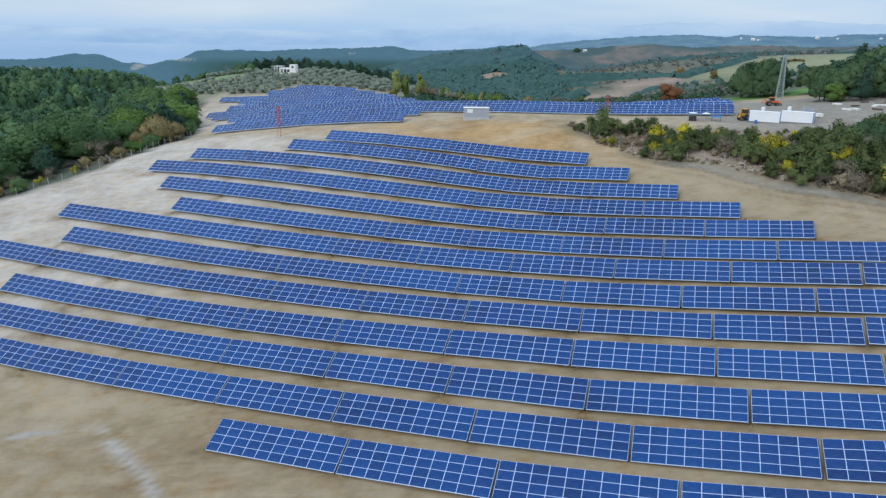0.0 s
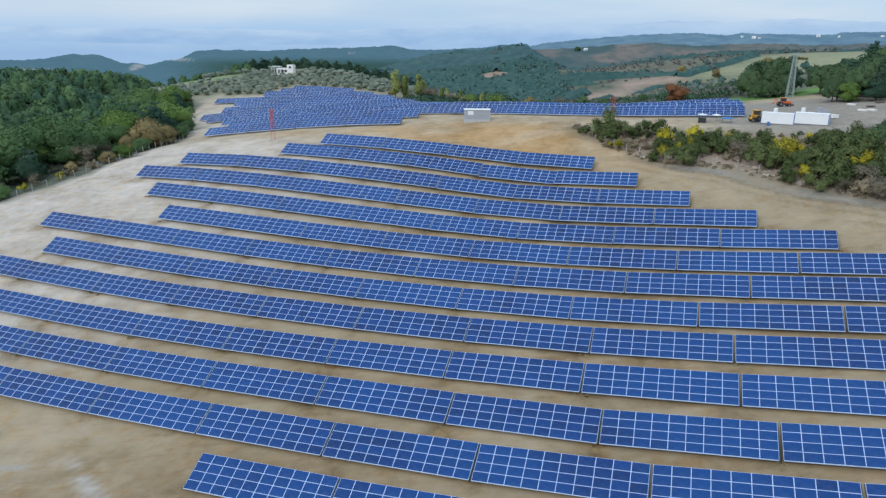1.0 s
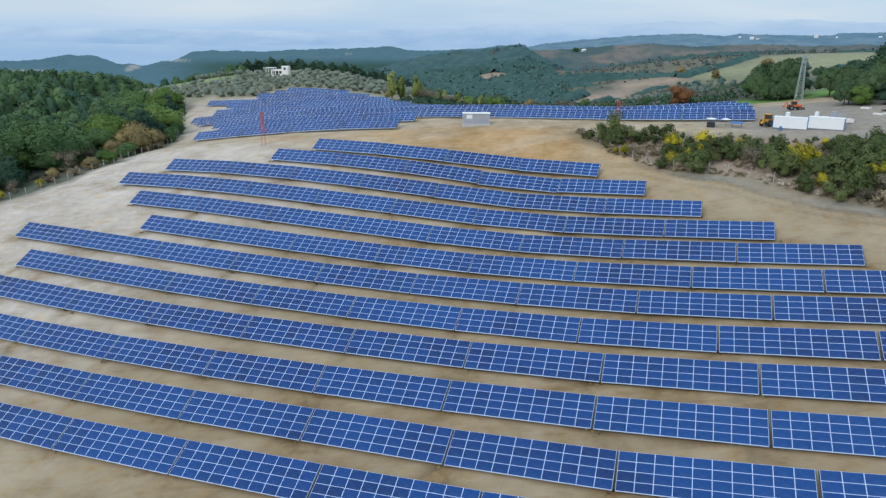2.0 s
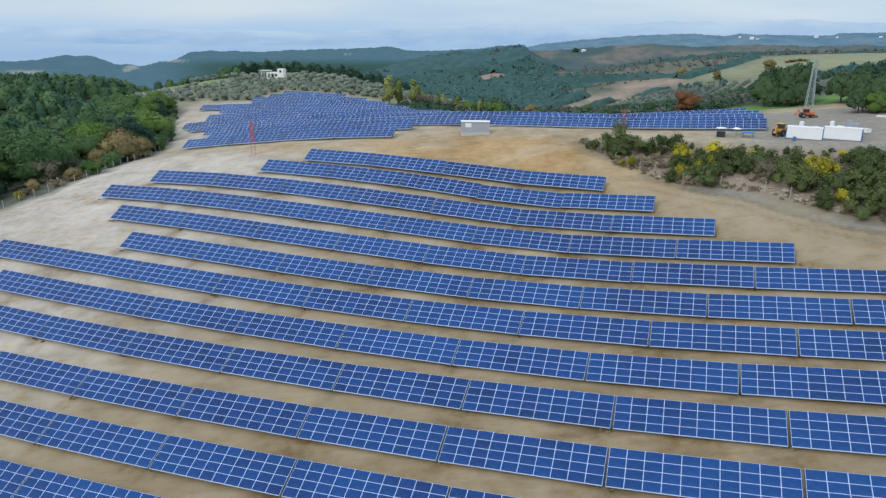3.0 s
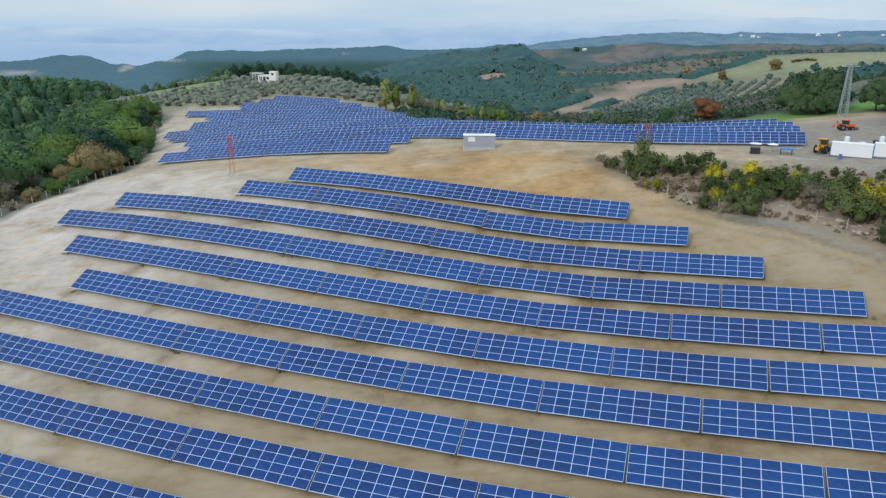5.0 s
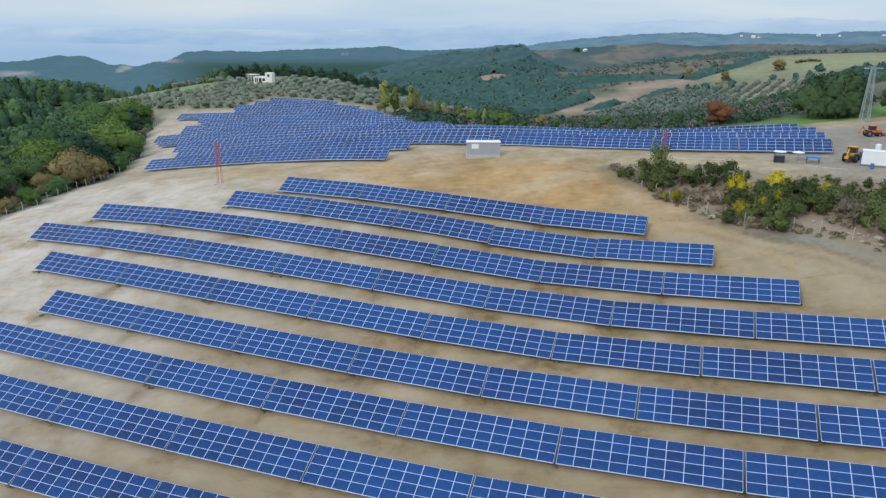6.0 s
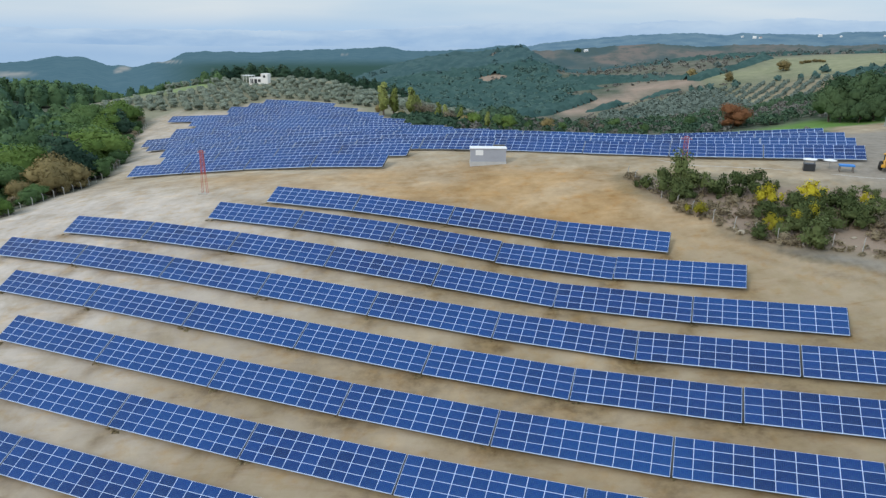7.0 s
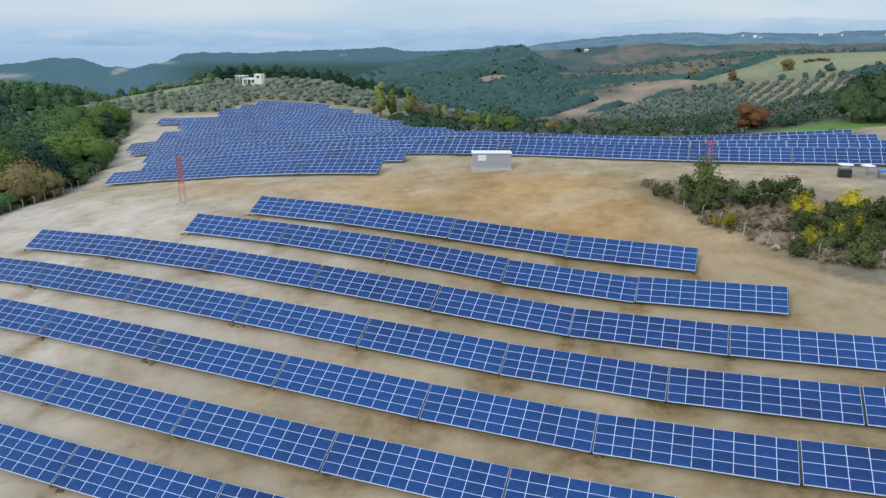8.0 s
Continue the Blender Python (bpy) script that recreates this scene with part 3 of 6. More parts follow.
def build_land():
    xs, ys = spaced(-170, 110, 0.9, -4800, 4800), spaced(20, 215, 0.9, -900, 4900)
    X, Y = np.meshgrid(xs, ys)
    Z = land(X, Y)
    nx, ny = len(xs), len(ys)
    idx = np.arange(nx * ny).reshape(ny, nx)
    quads = np.stack([idx[:-1, :-1], idx[:-1, 1:], idx[1:, 1:], idx[1:, :-1]], -1).reshape(-1, 4)
    me = bpy.data.meshes.new("ground")
    me.vertices.add(nx * ny)
    me.vertices.foreach_set("co", np.stack([X, Y, Z], -1).ravel())
    me.loops.add(quads.size)
    me.loops.foreach_set("vertex_index", quads.ravel())
    me.polygons.add(len(quads))
    me.polygons.foreach_set("loop_start", np.arange(0, quads.size, 4))
    me.polygons.foreach_set("use_smooth", np.ones(len(quads), bool))
    me.update()
    U, V = to_site(X, Y)
    jitter = 1.6 * soft_noise(X, Y, 4.0)
    bare = np.zeros(X.shape)
    for k in range(6):  # a soft, uneven edge
        a = k * math.tau / 6
        bare += inside(BARE, U + jitter + 1.8 * math.cos(a), V + jitter + 1.8 * math.sin(a)) / 6
    bare[(V < -60)] = 0.7
    grass = np.maximum.reduce([ellipse(X, Y, -143, 411, 28, 10, 38), 0.85 * shape(GREEN, X, Y, 3), 0.5 * ellipse(X, Y, 480, 1120, 120, 40, 0)])
    field = np.maximum.reduce([0.8 * shape(BANK, U, V, 1.5), shape(STRIP, X, Y, 5), 0.10 * shape(SCRUB, X, Y, 25), 0.9 * ellipse(X, Y, 66, 1085, 22, 22, 0)])
    tilled = np.maximum(0.9 * ellipse(X, Y, 455, 925, 60, 26, 20), 0.7 * ellipse(X, Y, 560, 950, 60, 24, 10)) * (0.7 + 0.4 * soft_noise(X, Y, 17.0))
    meadow = np.maximum(shape(MEADOW, X, Y, 8), 0.8 * ellipse(X, Y, 820, 1300, 240, 60, 5)) * (1 - 0.85 * tilled)
    field = np.maximum(field, tilled)
    grove = np.maximum(ellipse(X, Y, -85, 384, 98, 58, -8), shape(GROVE, X, Y, 5) * (0.10 + 0.75 * smooth((X - 270) / 50)))
    hill = ellipse(X, Y, -85, 384, 98, 58, -8)
    meadow = np.maximum.reduce([meadow, 0.55 * hill,  0.8 * shape(GROVE, X, Y, 5) * (1 - 0.7 * smooth((X - 285) / 50))])
    bare = np.maximum(bare, (0.6 - 0.42 * hill) * grove) * (1 - ellipse(X, Y, -143, 411, 28, 10, 38))
    weeds = 0.42 * smooth((V - 40) / 10) * smooth((158 - V) / 8) * smooth((U + 104) / 30) * smooth((26 - U) / 14)
    weeds = weeds * (0.45 + 0.55 * smooth(0.5 + 0.9 * soft_noise(X, Y, 19.0)))
    foot = np.interp(U, [p[0] for p in FOOT], [p[1] for p in FOOT])
    pale = np.clip(smooth((-48 - U + 0.35 * (V - 100)) / 55) * smooth((190 - V) / 60) + 0.6 * smooth((V - 168) / 30) * smooth((-120 - U) / 40) + 0.25 * soft_noise(X, Y, 23.0), 0, 1)
    ochre = np.clip(np.maximum.reduce([1.1 * ellipse(U, V, -48, 164, 36, 13, 0, 0.8), 0.55 * ellipse(U, V, -95, 160, 30, 7, 0, 0.9), 0.5 * ellipse(U, V, -20, 150, 22, 10, -30, 0.9)]) * (0.75 + 0.4 * soft_noise(X, Y, 6.0)), 0, 1)
    damp = np.zeros(X.shape)  # earth kept wet by water that drips off the ends and lower edges of the tables
    drip = np.random.default_rng(9)
    for v_top, u0, first, last in NEAR_ROWS:
        spots = [(u0 + k * PITCH, 1.0) for k in range(first, last + 1)] + [(u0 + (drip.uniform(first, last)) * PITCH, 0.6) for k in range(first, last)]
        for cu, most in spots:
            cv, su, sv, amount = v_top - 3.2 - drip.uniform(0.0, 1.3), drip.uniform(0.5, 1.5), drip.uniform(0.6, 1.8), most * drip.uniform(0.35, 1.0)
            if drip.random() < 0.4:
                su, amount = su * 3.0, amount * 0.7
            rich = math.exp(-0.5 * (((cu + 38) / 16) ** 2 + ((v_top - 124) / 14) ** 2))
            su, sv, amount = su * (1 + 0.9 * rich), sv * (1 + 0.4 * rich), min(1.0, amount * (1 + 0.7 * rich))
            cx, cy = to_world(cu, cv)
            i0, i1 = np.searchsorted(xs, [cx - 9, cx + 9])
            j0, j1 = np.searchsorted(ys, [cy - 9, cy + 9])
            du, dv = U[j0:j1, i0:i1] - cu, V[j0:j1, i0:i1] - cv
            du = du + 0.5 * soft_noise(U[j0:j1, i0:i1], V[j0:j1, i0:i1], 0.9)
            damp[j0:j1, i0:i1] = np.maximum(damp[j0:j1, i0:i1], amount * np.exp(-0.5 * ((du / su) ** 2 + (dv / sv) ** 2)))
    path = np.interp(U, [-36, -14, -6, 1, 7, 18, 32, 60], [157, 152, 148.5, 146.5, 141.8, 134.5, 128.5, 116])
    gravel = np.maximum(0.75 * ellipse(U, V, 38, 205, 46, 34, 20), 0.85 * smooth((U + 18) / 14) * smooth((foot + 0.5 - V) / 2) * smooth((V - path - 0.2) / 1.5) * (0.7 + 0.3 * soft_noise(X, Y, 5.0)))
    ruts = np.maximum(smooth(1.2 - np.abs(V - path - 0.9) / 1.3), 0.6 * smooth(1 - np.abs(V - path + 2.6) / 1.2)) * smooth((U + 22) / 14) * (0.75 + 0.4 * soft_noise(X, Y, 3.3))
    brown = np.clip(0.6 * smooth((U + 30) / 50) * smooth((170 - V) / 10) + 0.45 * smooth((70 - V) / 30) + 0.45 * smooth((U + 78) / 40) * smooth((152 - V) / 8) + 0.6 * ellipse(U, V, 42, 205, 44, 32, 0, 0.5), 0, 1)
    wet = np.clip(smooth((U + 95) / 60) * smooth((128 - V) / 30) * smooth((34 - U) / 12) * (0.7 + 0.5 * soft_noise(U, 2.2 * V, 11.0)), 0, 1)
    silt = np.zeros(X.shape)  # pale silt washed down the slope, in shallow runs
    for line in WASHED:
        for (ua, va, wa), (ub, vb, wb) in zip(line, line[1:]):
            t = np.clip(((U - ua) * (ub - ua) + (V - va) * (vb - va)) / ((ub - ua) ** 2 + (vb - va) ** 2), 0, 1)
            off = np.hypot(U - ua - t * (ub - ua), V - va - t * (vb - va)) + 0.35 * soft_noise(X, Y, 1.7)
            silt = np.maximum(silt, 0.9 * smooth(1.4 - off / (0.7 * (wa + t * (wb - wa)))))
    one = np.ones(X.shape)
    for key, chans in (("cover", (bare, grass, field, one)), ("cover_b", (weeds, meadow, gravel, one)), ("soil_tone", (pale, ochre, brown, one)), ("soil_wear", (damp, ruts, wet, silt))):
        attr = me.color_attributes.new(key, "FLOAT_COLOR", "POINT")
        attr.data.foreach_set("color", np.stack(chans, -1).astype(np.float32).ravel())
    me.materials.append(M_GROUND)
    return tagged(new("ground", me), "pale graded soil on a hillside among scrub and fields", "ground", kind="structure")


build_land()


# ---- far hills and mountains, kilometres off ----
def crest(name, dist, depth, knots, material, label, bumps, base=-70.0, clearings=()):
    """A ridge at a distance: knots of (degrees to the right, degrees of height) along its skyline."""
    ka, ke = [k[0] for k in knots], [k[1] for k in knots]
    n, rows = 520, 16
    verts, faces = [], []
    for r in range(rows):
        f = r / (rows - 1)
        for i in range(n):
            a = ka[0] + (ka[-1] - ka[0]) * i / (n - 1)
            ar = radians(a)
            top = 44 + dist * math.tan(radians(float(np.interp(a, ka, ke))))
            top += bumps * (noise.noise((a * 1.1, 3.1, dist * 0.01)) + 0.6 * noise.noise((a * 4.0, 7.7, dist * 0.01)) + 0.3 * noise.noise((a * 13.0, 1.2, 0)))
            d = dist - depth * (1 - f)
            spur = bumps * 0.7 * noise.noise((a * 0.9, f * 2.5, dist * 0.02)) * math.sin(math.pi * f)
            z = base + (top - base) * (f ** 0.8) + spur
            verts.append((d * math.sin(ar), 40 + d * math.cos(ar), z))
    for r in range(rows - 1):
        for i in range(n - 1):
            a = r * n + i
            faces.append((a, a + 1, a + n + 1, a + n))
    me = bpy.data.meshes.new(name)
    me.from_pydata(verts, [], faces)
    me.polygons.foreach_set("use_smooth", [True] * len(faces))
    me.materials.append(material)
    open_ground, near_wood = [], []
    up = np.repeat(np.linspace(0, 1, rows), n)
    for x, y, z in verts:
        a, e = math.degrees(math.atan2(x, y - 45)), math.degrees(math.atan2(z - 44, math.hypot(x, y - 45)))
        open_ground.append(max([0.0] + [1.6 - 1.6 * math.hypot((a - ca) / da, (e - ce) / de) for ca, ce, da, de in clearings]))
        near_wood.append(float(smooth((-1.75 - e) / 0.8) * smooth((a + 23) / 6)) if clearings else 0.0)
    attr = me.color_attributes.new("clearing", "FLOAT_COLOR", "POINT")
    attr.data.foreach_set("color", np.stack([np.clip(open_ground, 0, 1), near_wood, up, np.ones(len(verts))], 1).astype(np.float32).ravel())
    return tagged(new(name, me), label, "hills", kind="structure")


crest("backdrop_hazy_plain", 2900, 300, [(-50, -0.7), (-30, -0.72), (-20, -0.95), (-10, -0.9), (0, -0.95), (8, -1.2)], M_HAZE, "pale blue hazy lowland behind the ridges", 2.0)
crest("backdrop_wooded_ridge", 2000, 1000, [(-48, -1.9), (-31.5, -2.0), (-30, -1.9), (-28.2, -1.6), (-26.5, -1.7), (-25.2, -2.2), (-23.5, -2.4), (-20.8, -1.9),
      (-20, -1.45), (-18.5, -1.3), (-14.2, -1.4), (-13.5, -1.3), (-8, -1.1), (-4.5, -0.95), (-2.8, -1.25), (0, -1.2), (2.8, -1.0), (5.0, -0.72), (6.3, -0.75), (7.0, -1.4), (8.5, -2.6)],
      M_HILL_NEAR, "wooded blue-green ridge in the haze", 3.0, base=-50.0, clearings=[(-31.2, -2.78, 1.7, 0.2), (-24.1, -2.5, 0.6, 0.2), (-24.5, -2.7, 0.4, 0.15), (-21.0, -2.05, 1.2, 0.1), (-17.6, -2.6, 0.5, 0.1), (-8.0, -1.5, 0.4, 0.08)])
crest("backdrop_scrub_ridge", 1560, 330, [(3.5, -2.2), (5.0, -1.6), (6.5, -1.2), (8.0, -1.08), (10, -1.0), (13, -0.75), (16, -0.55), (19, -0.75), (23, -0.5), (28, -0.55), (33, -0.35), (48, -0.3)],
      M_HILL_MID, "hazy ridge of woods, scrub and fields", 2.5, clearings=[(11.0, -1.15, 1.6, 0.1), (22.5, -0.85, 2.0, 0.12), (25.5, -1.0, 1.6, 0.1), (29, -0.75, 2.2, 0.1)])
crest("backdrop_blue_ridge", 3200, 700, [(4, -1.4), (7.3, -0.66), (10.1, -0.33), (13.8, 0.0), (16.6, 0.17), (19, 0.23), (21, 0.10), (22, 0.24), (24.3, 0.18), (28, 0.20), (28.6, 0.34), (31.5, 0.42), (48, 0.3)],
      M_HILL_FAR, "long ridge with villages, painted blue with haze", 3.5)
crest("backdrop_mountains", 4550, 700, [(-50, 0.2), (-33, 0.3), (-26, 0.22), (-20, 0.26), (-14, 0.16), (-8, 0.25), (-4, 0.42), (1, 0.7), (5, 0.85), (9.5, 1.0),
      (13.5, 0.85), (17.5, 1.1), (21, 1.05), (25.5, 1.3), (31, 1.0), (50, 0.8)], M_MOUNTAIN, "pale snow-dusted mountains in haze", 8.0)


# ================= building helpers =================
def mesh_of(name, bm, *materials):
    me = bpy.data.meshes.new(name)
    bm.to_mesh(me)
    bm.free()
    for m in materials:
        me.materials.append(m)
    return me


def part(name, bm, material, parent, label="", at=None):
    """One mesh object under a thing or a part; bm is a bmesh or finished mesh data."""
    me = mesh_of(name, bm, material) if isinstance(bm, bmesh.types.BMesh) else bm
    ob = new(name, me)
    ob.parent = parent
    if at is not None:
        ob.matrix_basis = at
    if label:
        ob["label"] = label
    return ob


def thing(name, label, category, at, group="", kind=""):
    ob = new(name)
    ob.empty_display_size = 0.3
    ob.matrix_basis = at
    return tagged(ob, label, category, group, kind)


def box(bm, x0, x1, y0, y1, z0, z1, bevel=0.0, slot=0):
    vs = [bm.verts.new((x, y, z)) for z in (z0, z1) for y in (y0, y1) for x in (x0, x1)]
    fs = [bm.faces.new([vs[i] for i in q]) for q in ((0, 2, 3, 1), (4, 5, 7, 6), (0, 1, 5, 4), (1, 3, 7, 5), (3, 2, 6, 7), (2, 0, 4, 6))]
    for f in fs:
        f.material_index = slot
    if bevel:
        edges = list({e for f in fs for e in f.edges})
        bmesh.ops.bevel(bm, geom=edges, offset=bevel, segments=2, affect="EDGES", profile=0.6)
    return bm


def boxed(*args, **kw):
    return box(bmesh.new(), *args, **kw)


def bar(bm, a, b, w, h=None):
    """A square bar from a to b."""
    h = h or w
    a, b = Vector(a), Vector(b)
    way = (b - a).normalized()
    side = way.cross(Vector((0, 0, 1)))
    side = side.normalized() if side.length > 1e-4 else Vector((1, 0, 0))
    up = side.cross(way)
    ring = [(-1, -1), (1, -1), (1, 1), (-1, 1)]
    lo, hi = ([bm.verts.new(p + side * (s * w / 2) + up * (t * h / 2)) for s, t in ring] for p in (a, b))
    for i in range(4):
        bm.faces.new((lo[i], lo[(i + 1) % 4], hi[(i + 1) % 4], hi[i]))
    bm.faces.new(lo[::-1])
    bm.faces.new(hi)
    return bm


def tube(bm, a, b, r0, r1=None, sides=8):
    r1 = r0 if r1 is None else r1
    a, b = Vector(a), Vector(b)
    way = (b - a).normalized()
    side = way.cross(Vector((0, 0, 1)))
    side = side.normalized() if side.length > 1e-4 else Vector((1, 0, 0))
    up = side.cross(way)
    rings = [[bm.verts.new(p + (side * math.cos(k * math.tau / sides) + up * math.sin(k * math.tau / sides)) * r) for k in range(sides)] for p, r in ((a, r0), (b, r1))]
    for i in range(sides):
        bm.faces.new((rings[0][i], rings[0][(i + 1) % sides], rings[1][(i + 1) % sides], rings[1][i]))
    bm.faces.new(rings[0][::-1])
    bm.faces.new(rings[1])
    return bm


def stand(u, v, turn=0.0, sink=0.0):
    """A pose on the ground at a place of the site, turned from the rows' direction."""
    x, y = to_world(u, v)
    return pose(x, y, land_z(x, y) - sink, 0, 0, turn - 20.8)


# ================= solar tables =================
COLS, TIERS = 10, 4
PW, PH, GAP = 1.629, 0.992, 0.0155
TILT_DEG = 29.0
LOW = 0.62  # height of the lower edge
LENGTH = COLS * (PW + GAP) - GAP
DEEP = TIERS * (PH + GAP) - GAP
CB, SB = math.cos(radians(TILT_DEG)), math.sin(radians(TILT_DEG))


def panel_into(bm, rim=0.025, edge=0.018, back=True):
    """One module lying flat: a raised aluminium rim round the sunk glass."""
    w, h, t = PW / 2, PH / 2, 0.040
    ring = lambda x, y, z: [bm.verts.new(p) for p in ((-x, -y, z), (x, -y, z), (x, y, z), (-x, y, z))]
    low, top, lip, glass = ring(w, h, -t), ring(w, h, 0), ring(w - rim, h - edge, 0), ring(w - rim, h - edge, -0.006)
    fs = []
    for a, b in ((low, top), (top, lip), (lip, glass)):
        fs += [bm.faces.new((a[i], a[(i + 1) % 4], b[(i + 1) % 4], b[i])) for i in range(4)]
    face = bm.faces.new(glass)
    face.material_index = 1
    if back:
        bm.faces.new(low[::-1])
    return fs


def slope_point(x, s, lift=0.0):
    """A point of the tilted plane: x along the table, s up the slope, lift off it."""
    return Vector((x, s * CB - lift * SB, LOW + s * SB + lift * CB))


def table_frame():
    bm = bmesh.new()
    for s in (0.28, 1.45, 2.6, DEEP - 0.28):
        bar(bm, slope_point(-LENGTH / 2, s, -0.085), slope_point(LENGTH / 2, s, -0.085), 0.06, 0.08)
    for k in range(5):
        x = -LENGTH / 2 + 1.4 + k * (LENGTH - 2.8) / 4
        bar(bm, slope_point(x, 0.1, -0.16), slope_point(x, DEEP - 0.1, -0.16), 0.06, 0.09)
    for x in (-LENGTH / 2 - 0.045, LENGTH / 2 + 0.045):  # added end rafters: bars that stand in for the shade in the gap between two tables
        bar(bm, slope_point(x, 0.05, -0.15), slope_point(x, DEEP - 0.05, -0.15), 0.10, 0.20)
    return mesh_of("frame", bm, M_SHADE_STEEL)


def table_posts():
    made = []
    for s, name in ((0.75, "front_post"), (3.1, "rear_post")):
        bm = bmesh.new()
        top = slope_point(0, s, -0.2)
        box(bm, -0.05, 0.05, top.y - 0.035, top.y + 0.035, -1.3, top.z)
        box(bm, -0.09, 0.09, top.y - 0.06, top.y + 0.06, top.z - 0.03, top.z)
        made.append((name, mesh_of(name, bm, M_STEEL)))
    return made


TABLE_LABEL = "ground-mounted table of blue solar panels in silver frames"


def near_table():
    top = thing("solar_table", TABLE_LABEL, "solar panels", Matrix(), "rows of solar tables")
    part("support_frame", table_frame(), None, top, "steel rails under the panels, with added dark bars for shade")
    bm = bmesh.new()
    bar(bm, slope_point(-LENGTH / 2, -0.012, -0.045), slope_point(LENGTH / 2, -0.012, -0.045), 0.022, 0.085)
    part("edge_rail", bm, M_ALU, top, "silver rail along the lower edge")
    posts = table_posts()
    for k in range(3):
        x = -LENGTH / 2 + 1.6 + k * (LENGTH - 3.2) / 2
        for name, me in posts:
            part(name, me, None, top, at=Matrix.Translation((x, 0, 0)))
    bm = bmesh.new()
    panel_into(bm)
    me = mesh_of("panel", bm, M_ALU, M_CELLS)
    for r in range(TIERS):
        for c in range(COLS):
            at = Matrix.Translation(slope_point(-LENGTH / 2 + PW / 2 + c * (PW + GAP), PH / 2 + r * (PH + GAP))) @ Matrix.Rotation(radians(TILT_DEG), 4, "X")
            part("panel", me, None, top, at=at)
    return top


def far_table(like):
    top = thing("solar_table", TABLE_LABEL, "solar panels", Matrix(), "rows of solar tables")
    bm = bmesh.new()
    for ob in [c for c in like.children if "frame" in c.name or "post" in c.name]:
        me = ob.data.copy()
        me.transform(ob.matrix_basis)
        bm.from_mesh(me)
        bpy.data.meshes.remove(me)
    part("support_frame", mesh_of("support_frame", bm, M_STEEL), None, top)
    bm = bmesh.new()
    for r in range(TIERS):
        for c in range(COLS):
            had = set(bm.verts)
            panel_into(bm, 0.032, 0.023, False)
            at = Matrix.Translation(slope_point(-LENGTH / 2 + PW / 2 + c * (PW + GAP), PH / 2 + r * (PH + GAP))) @ Matrix.Rotation(radians(TILT_DEG), 4, "X")
            bmesh.ops.transform(bm, matrix=at, verts=[v for v in bm.verts if v not in had])
    field = part("panel_surface", mesh_of("panel_surface", bm, M_ALU, M_CELLS_FAR), None, top)
    field["kind"] = "stuff"
    return top


def table_pose(u, v_top, rise):
    """The table whose upper edge runs at v_top and whose middle is at u, pitched along the row as the ground is."""
    def level(a):
        return float(bed(a, v_top - 1.5))
    lean = math.atan2(level(u + LENGTH / 2) - level(u - LENGTH / 2), LENGTH)
    x, y = to_world(u, v_top - DEEP * CB)
    base = (level(u) + level(u - 6) + level(u + 6)) / 3 + rise
    return pose(x, y, base, 0, 0, -20.8) @ Matrix.Rotation(-lean, 4, "Y")


NEAR_RISE = 2.24 - (LOW + DEEP * SB)
# far rows, 8.45 m apart: left and right end
FAR_ROWS = [(-146, -78), (-147, -74), (-148, -58), (-157, -61), (-160, 7), (-177, -66), (-187, -76), (-186, -87), (-190, -95), (-193, -104), (-203, -112), (-214, -119),
            (-198, -126), (-200, -136), (-199, -147), (-198, -161)]
EAST_ROWS = [(2, -55.5, 7.6), (3, -62, 7.4), (5, -24, 4)]

first_near = near_table()
first_far = far_table(first_near)
far_spots = []
for k, (ua, ub) in enumerate(FAR_ROWS):
    n = max(1, round((ub - ua) / PITCH))
    far_spots += [((ua + ub) / 2 + (i - (n - 1) / 2) * PITCH, 174.9 + 8.45 * k) for i in range(n)]
for k, ua, ub in EAST_ROWS:
    n = max(1, round((ub - ua) / PITCH))
    far_spots += [(ub - PITCH / 2 - i * PITCH, 174.9 + 8.45 * k) for i in range(n)]
front_spots = [p for p in far_spots if p[1] < 176 or (p[1] < 184 and p[0] > -125) or (p[1] < 192.5 and p[0] > -65)]
far_spots = [p for p in far_spots if p not in front_spots]
first_far.matrix_basis = table_pose(*far_spots[0], -0.15)
for u, v in far_spots[1:]:
    copy_thing(first_far, table_pose(u, v, -0.15))
near_spots = [(u0 + (k + 0.5) * PITCH, v) for v, u0, a, b in NEAR_ROWS for k in range(a, b)]
first_near.matrix_basis = table_pose(*near_spots[0], NEAR_RISE)


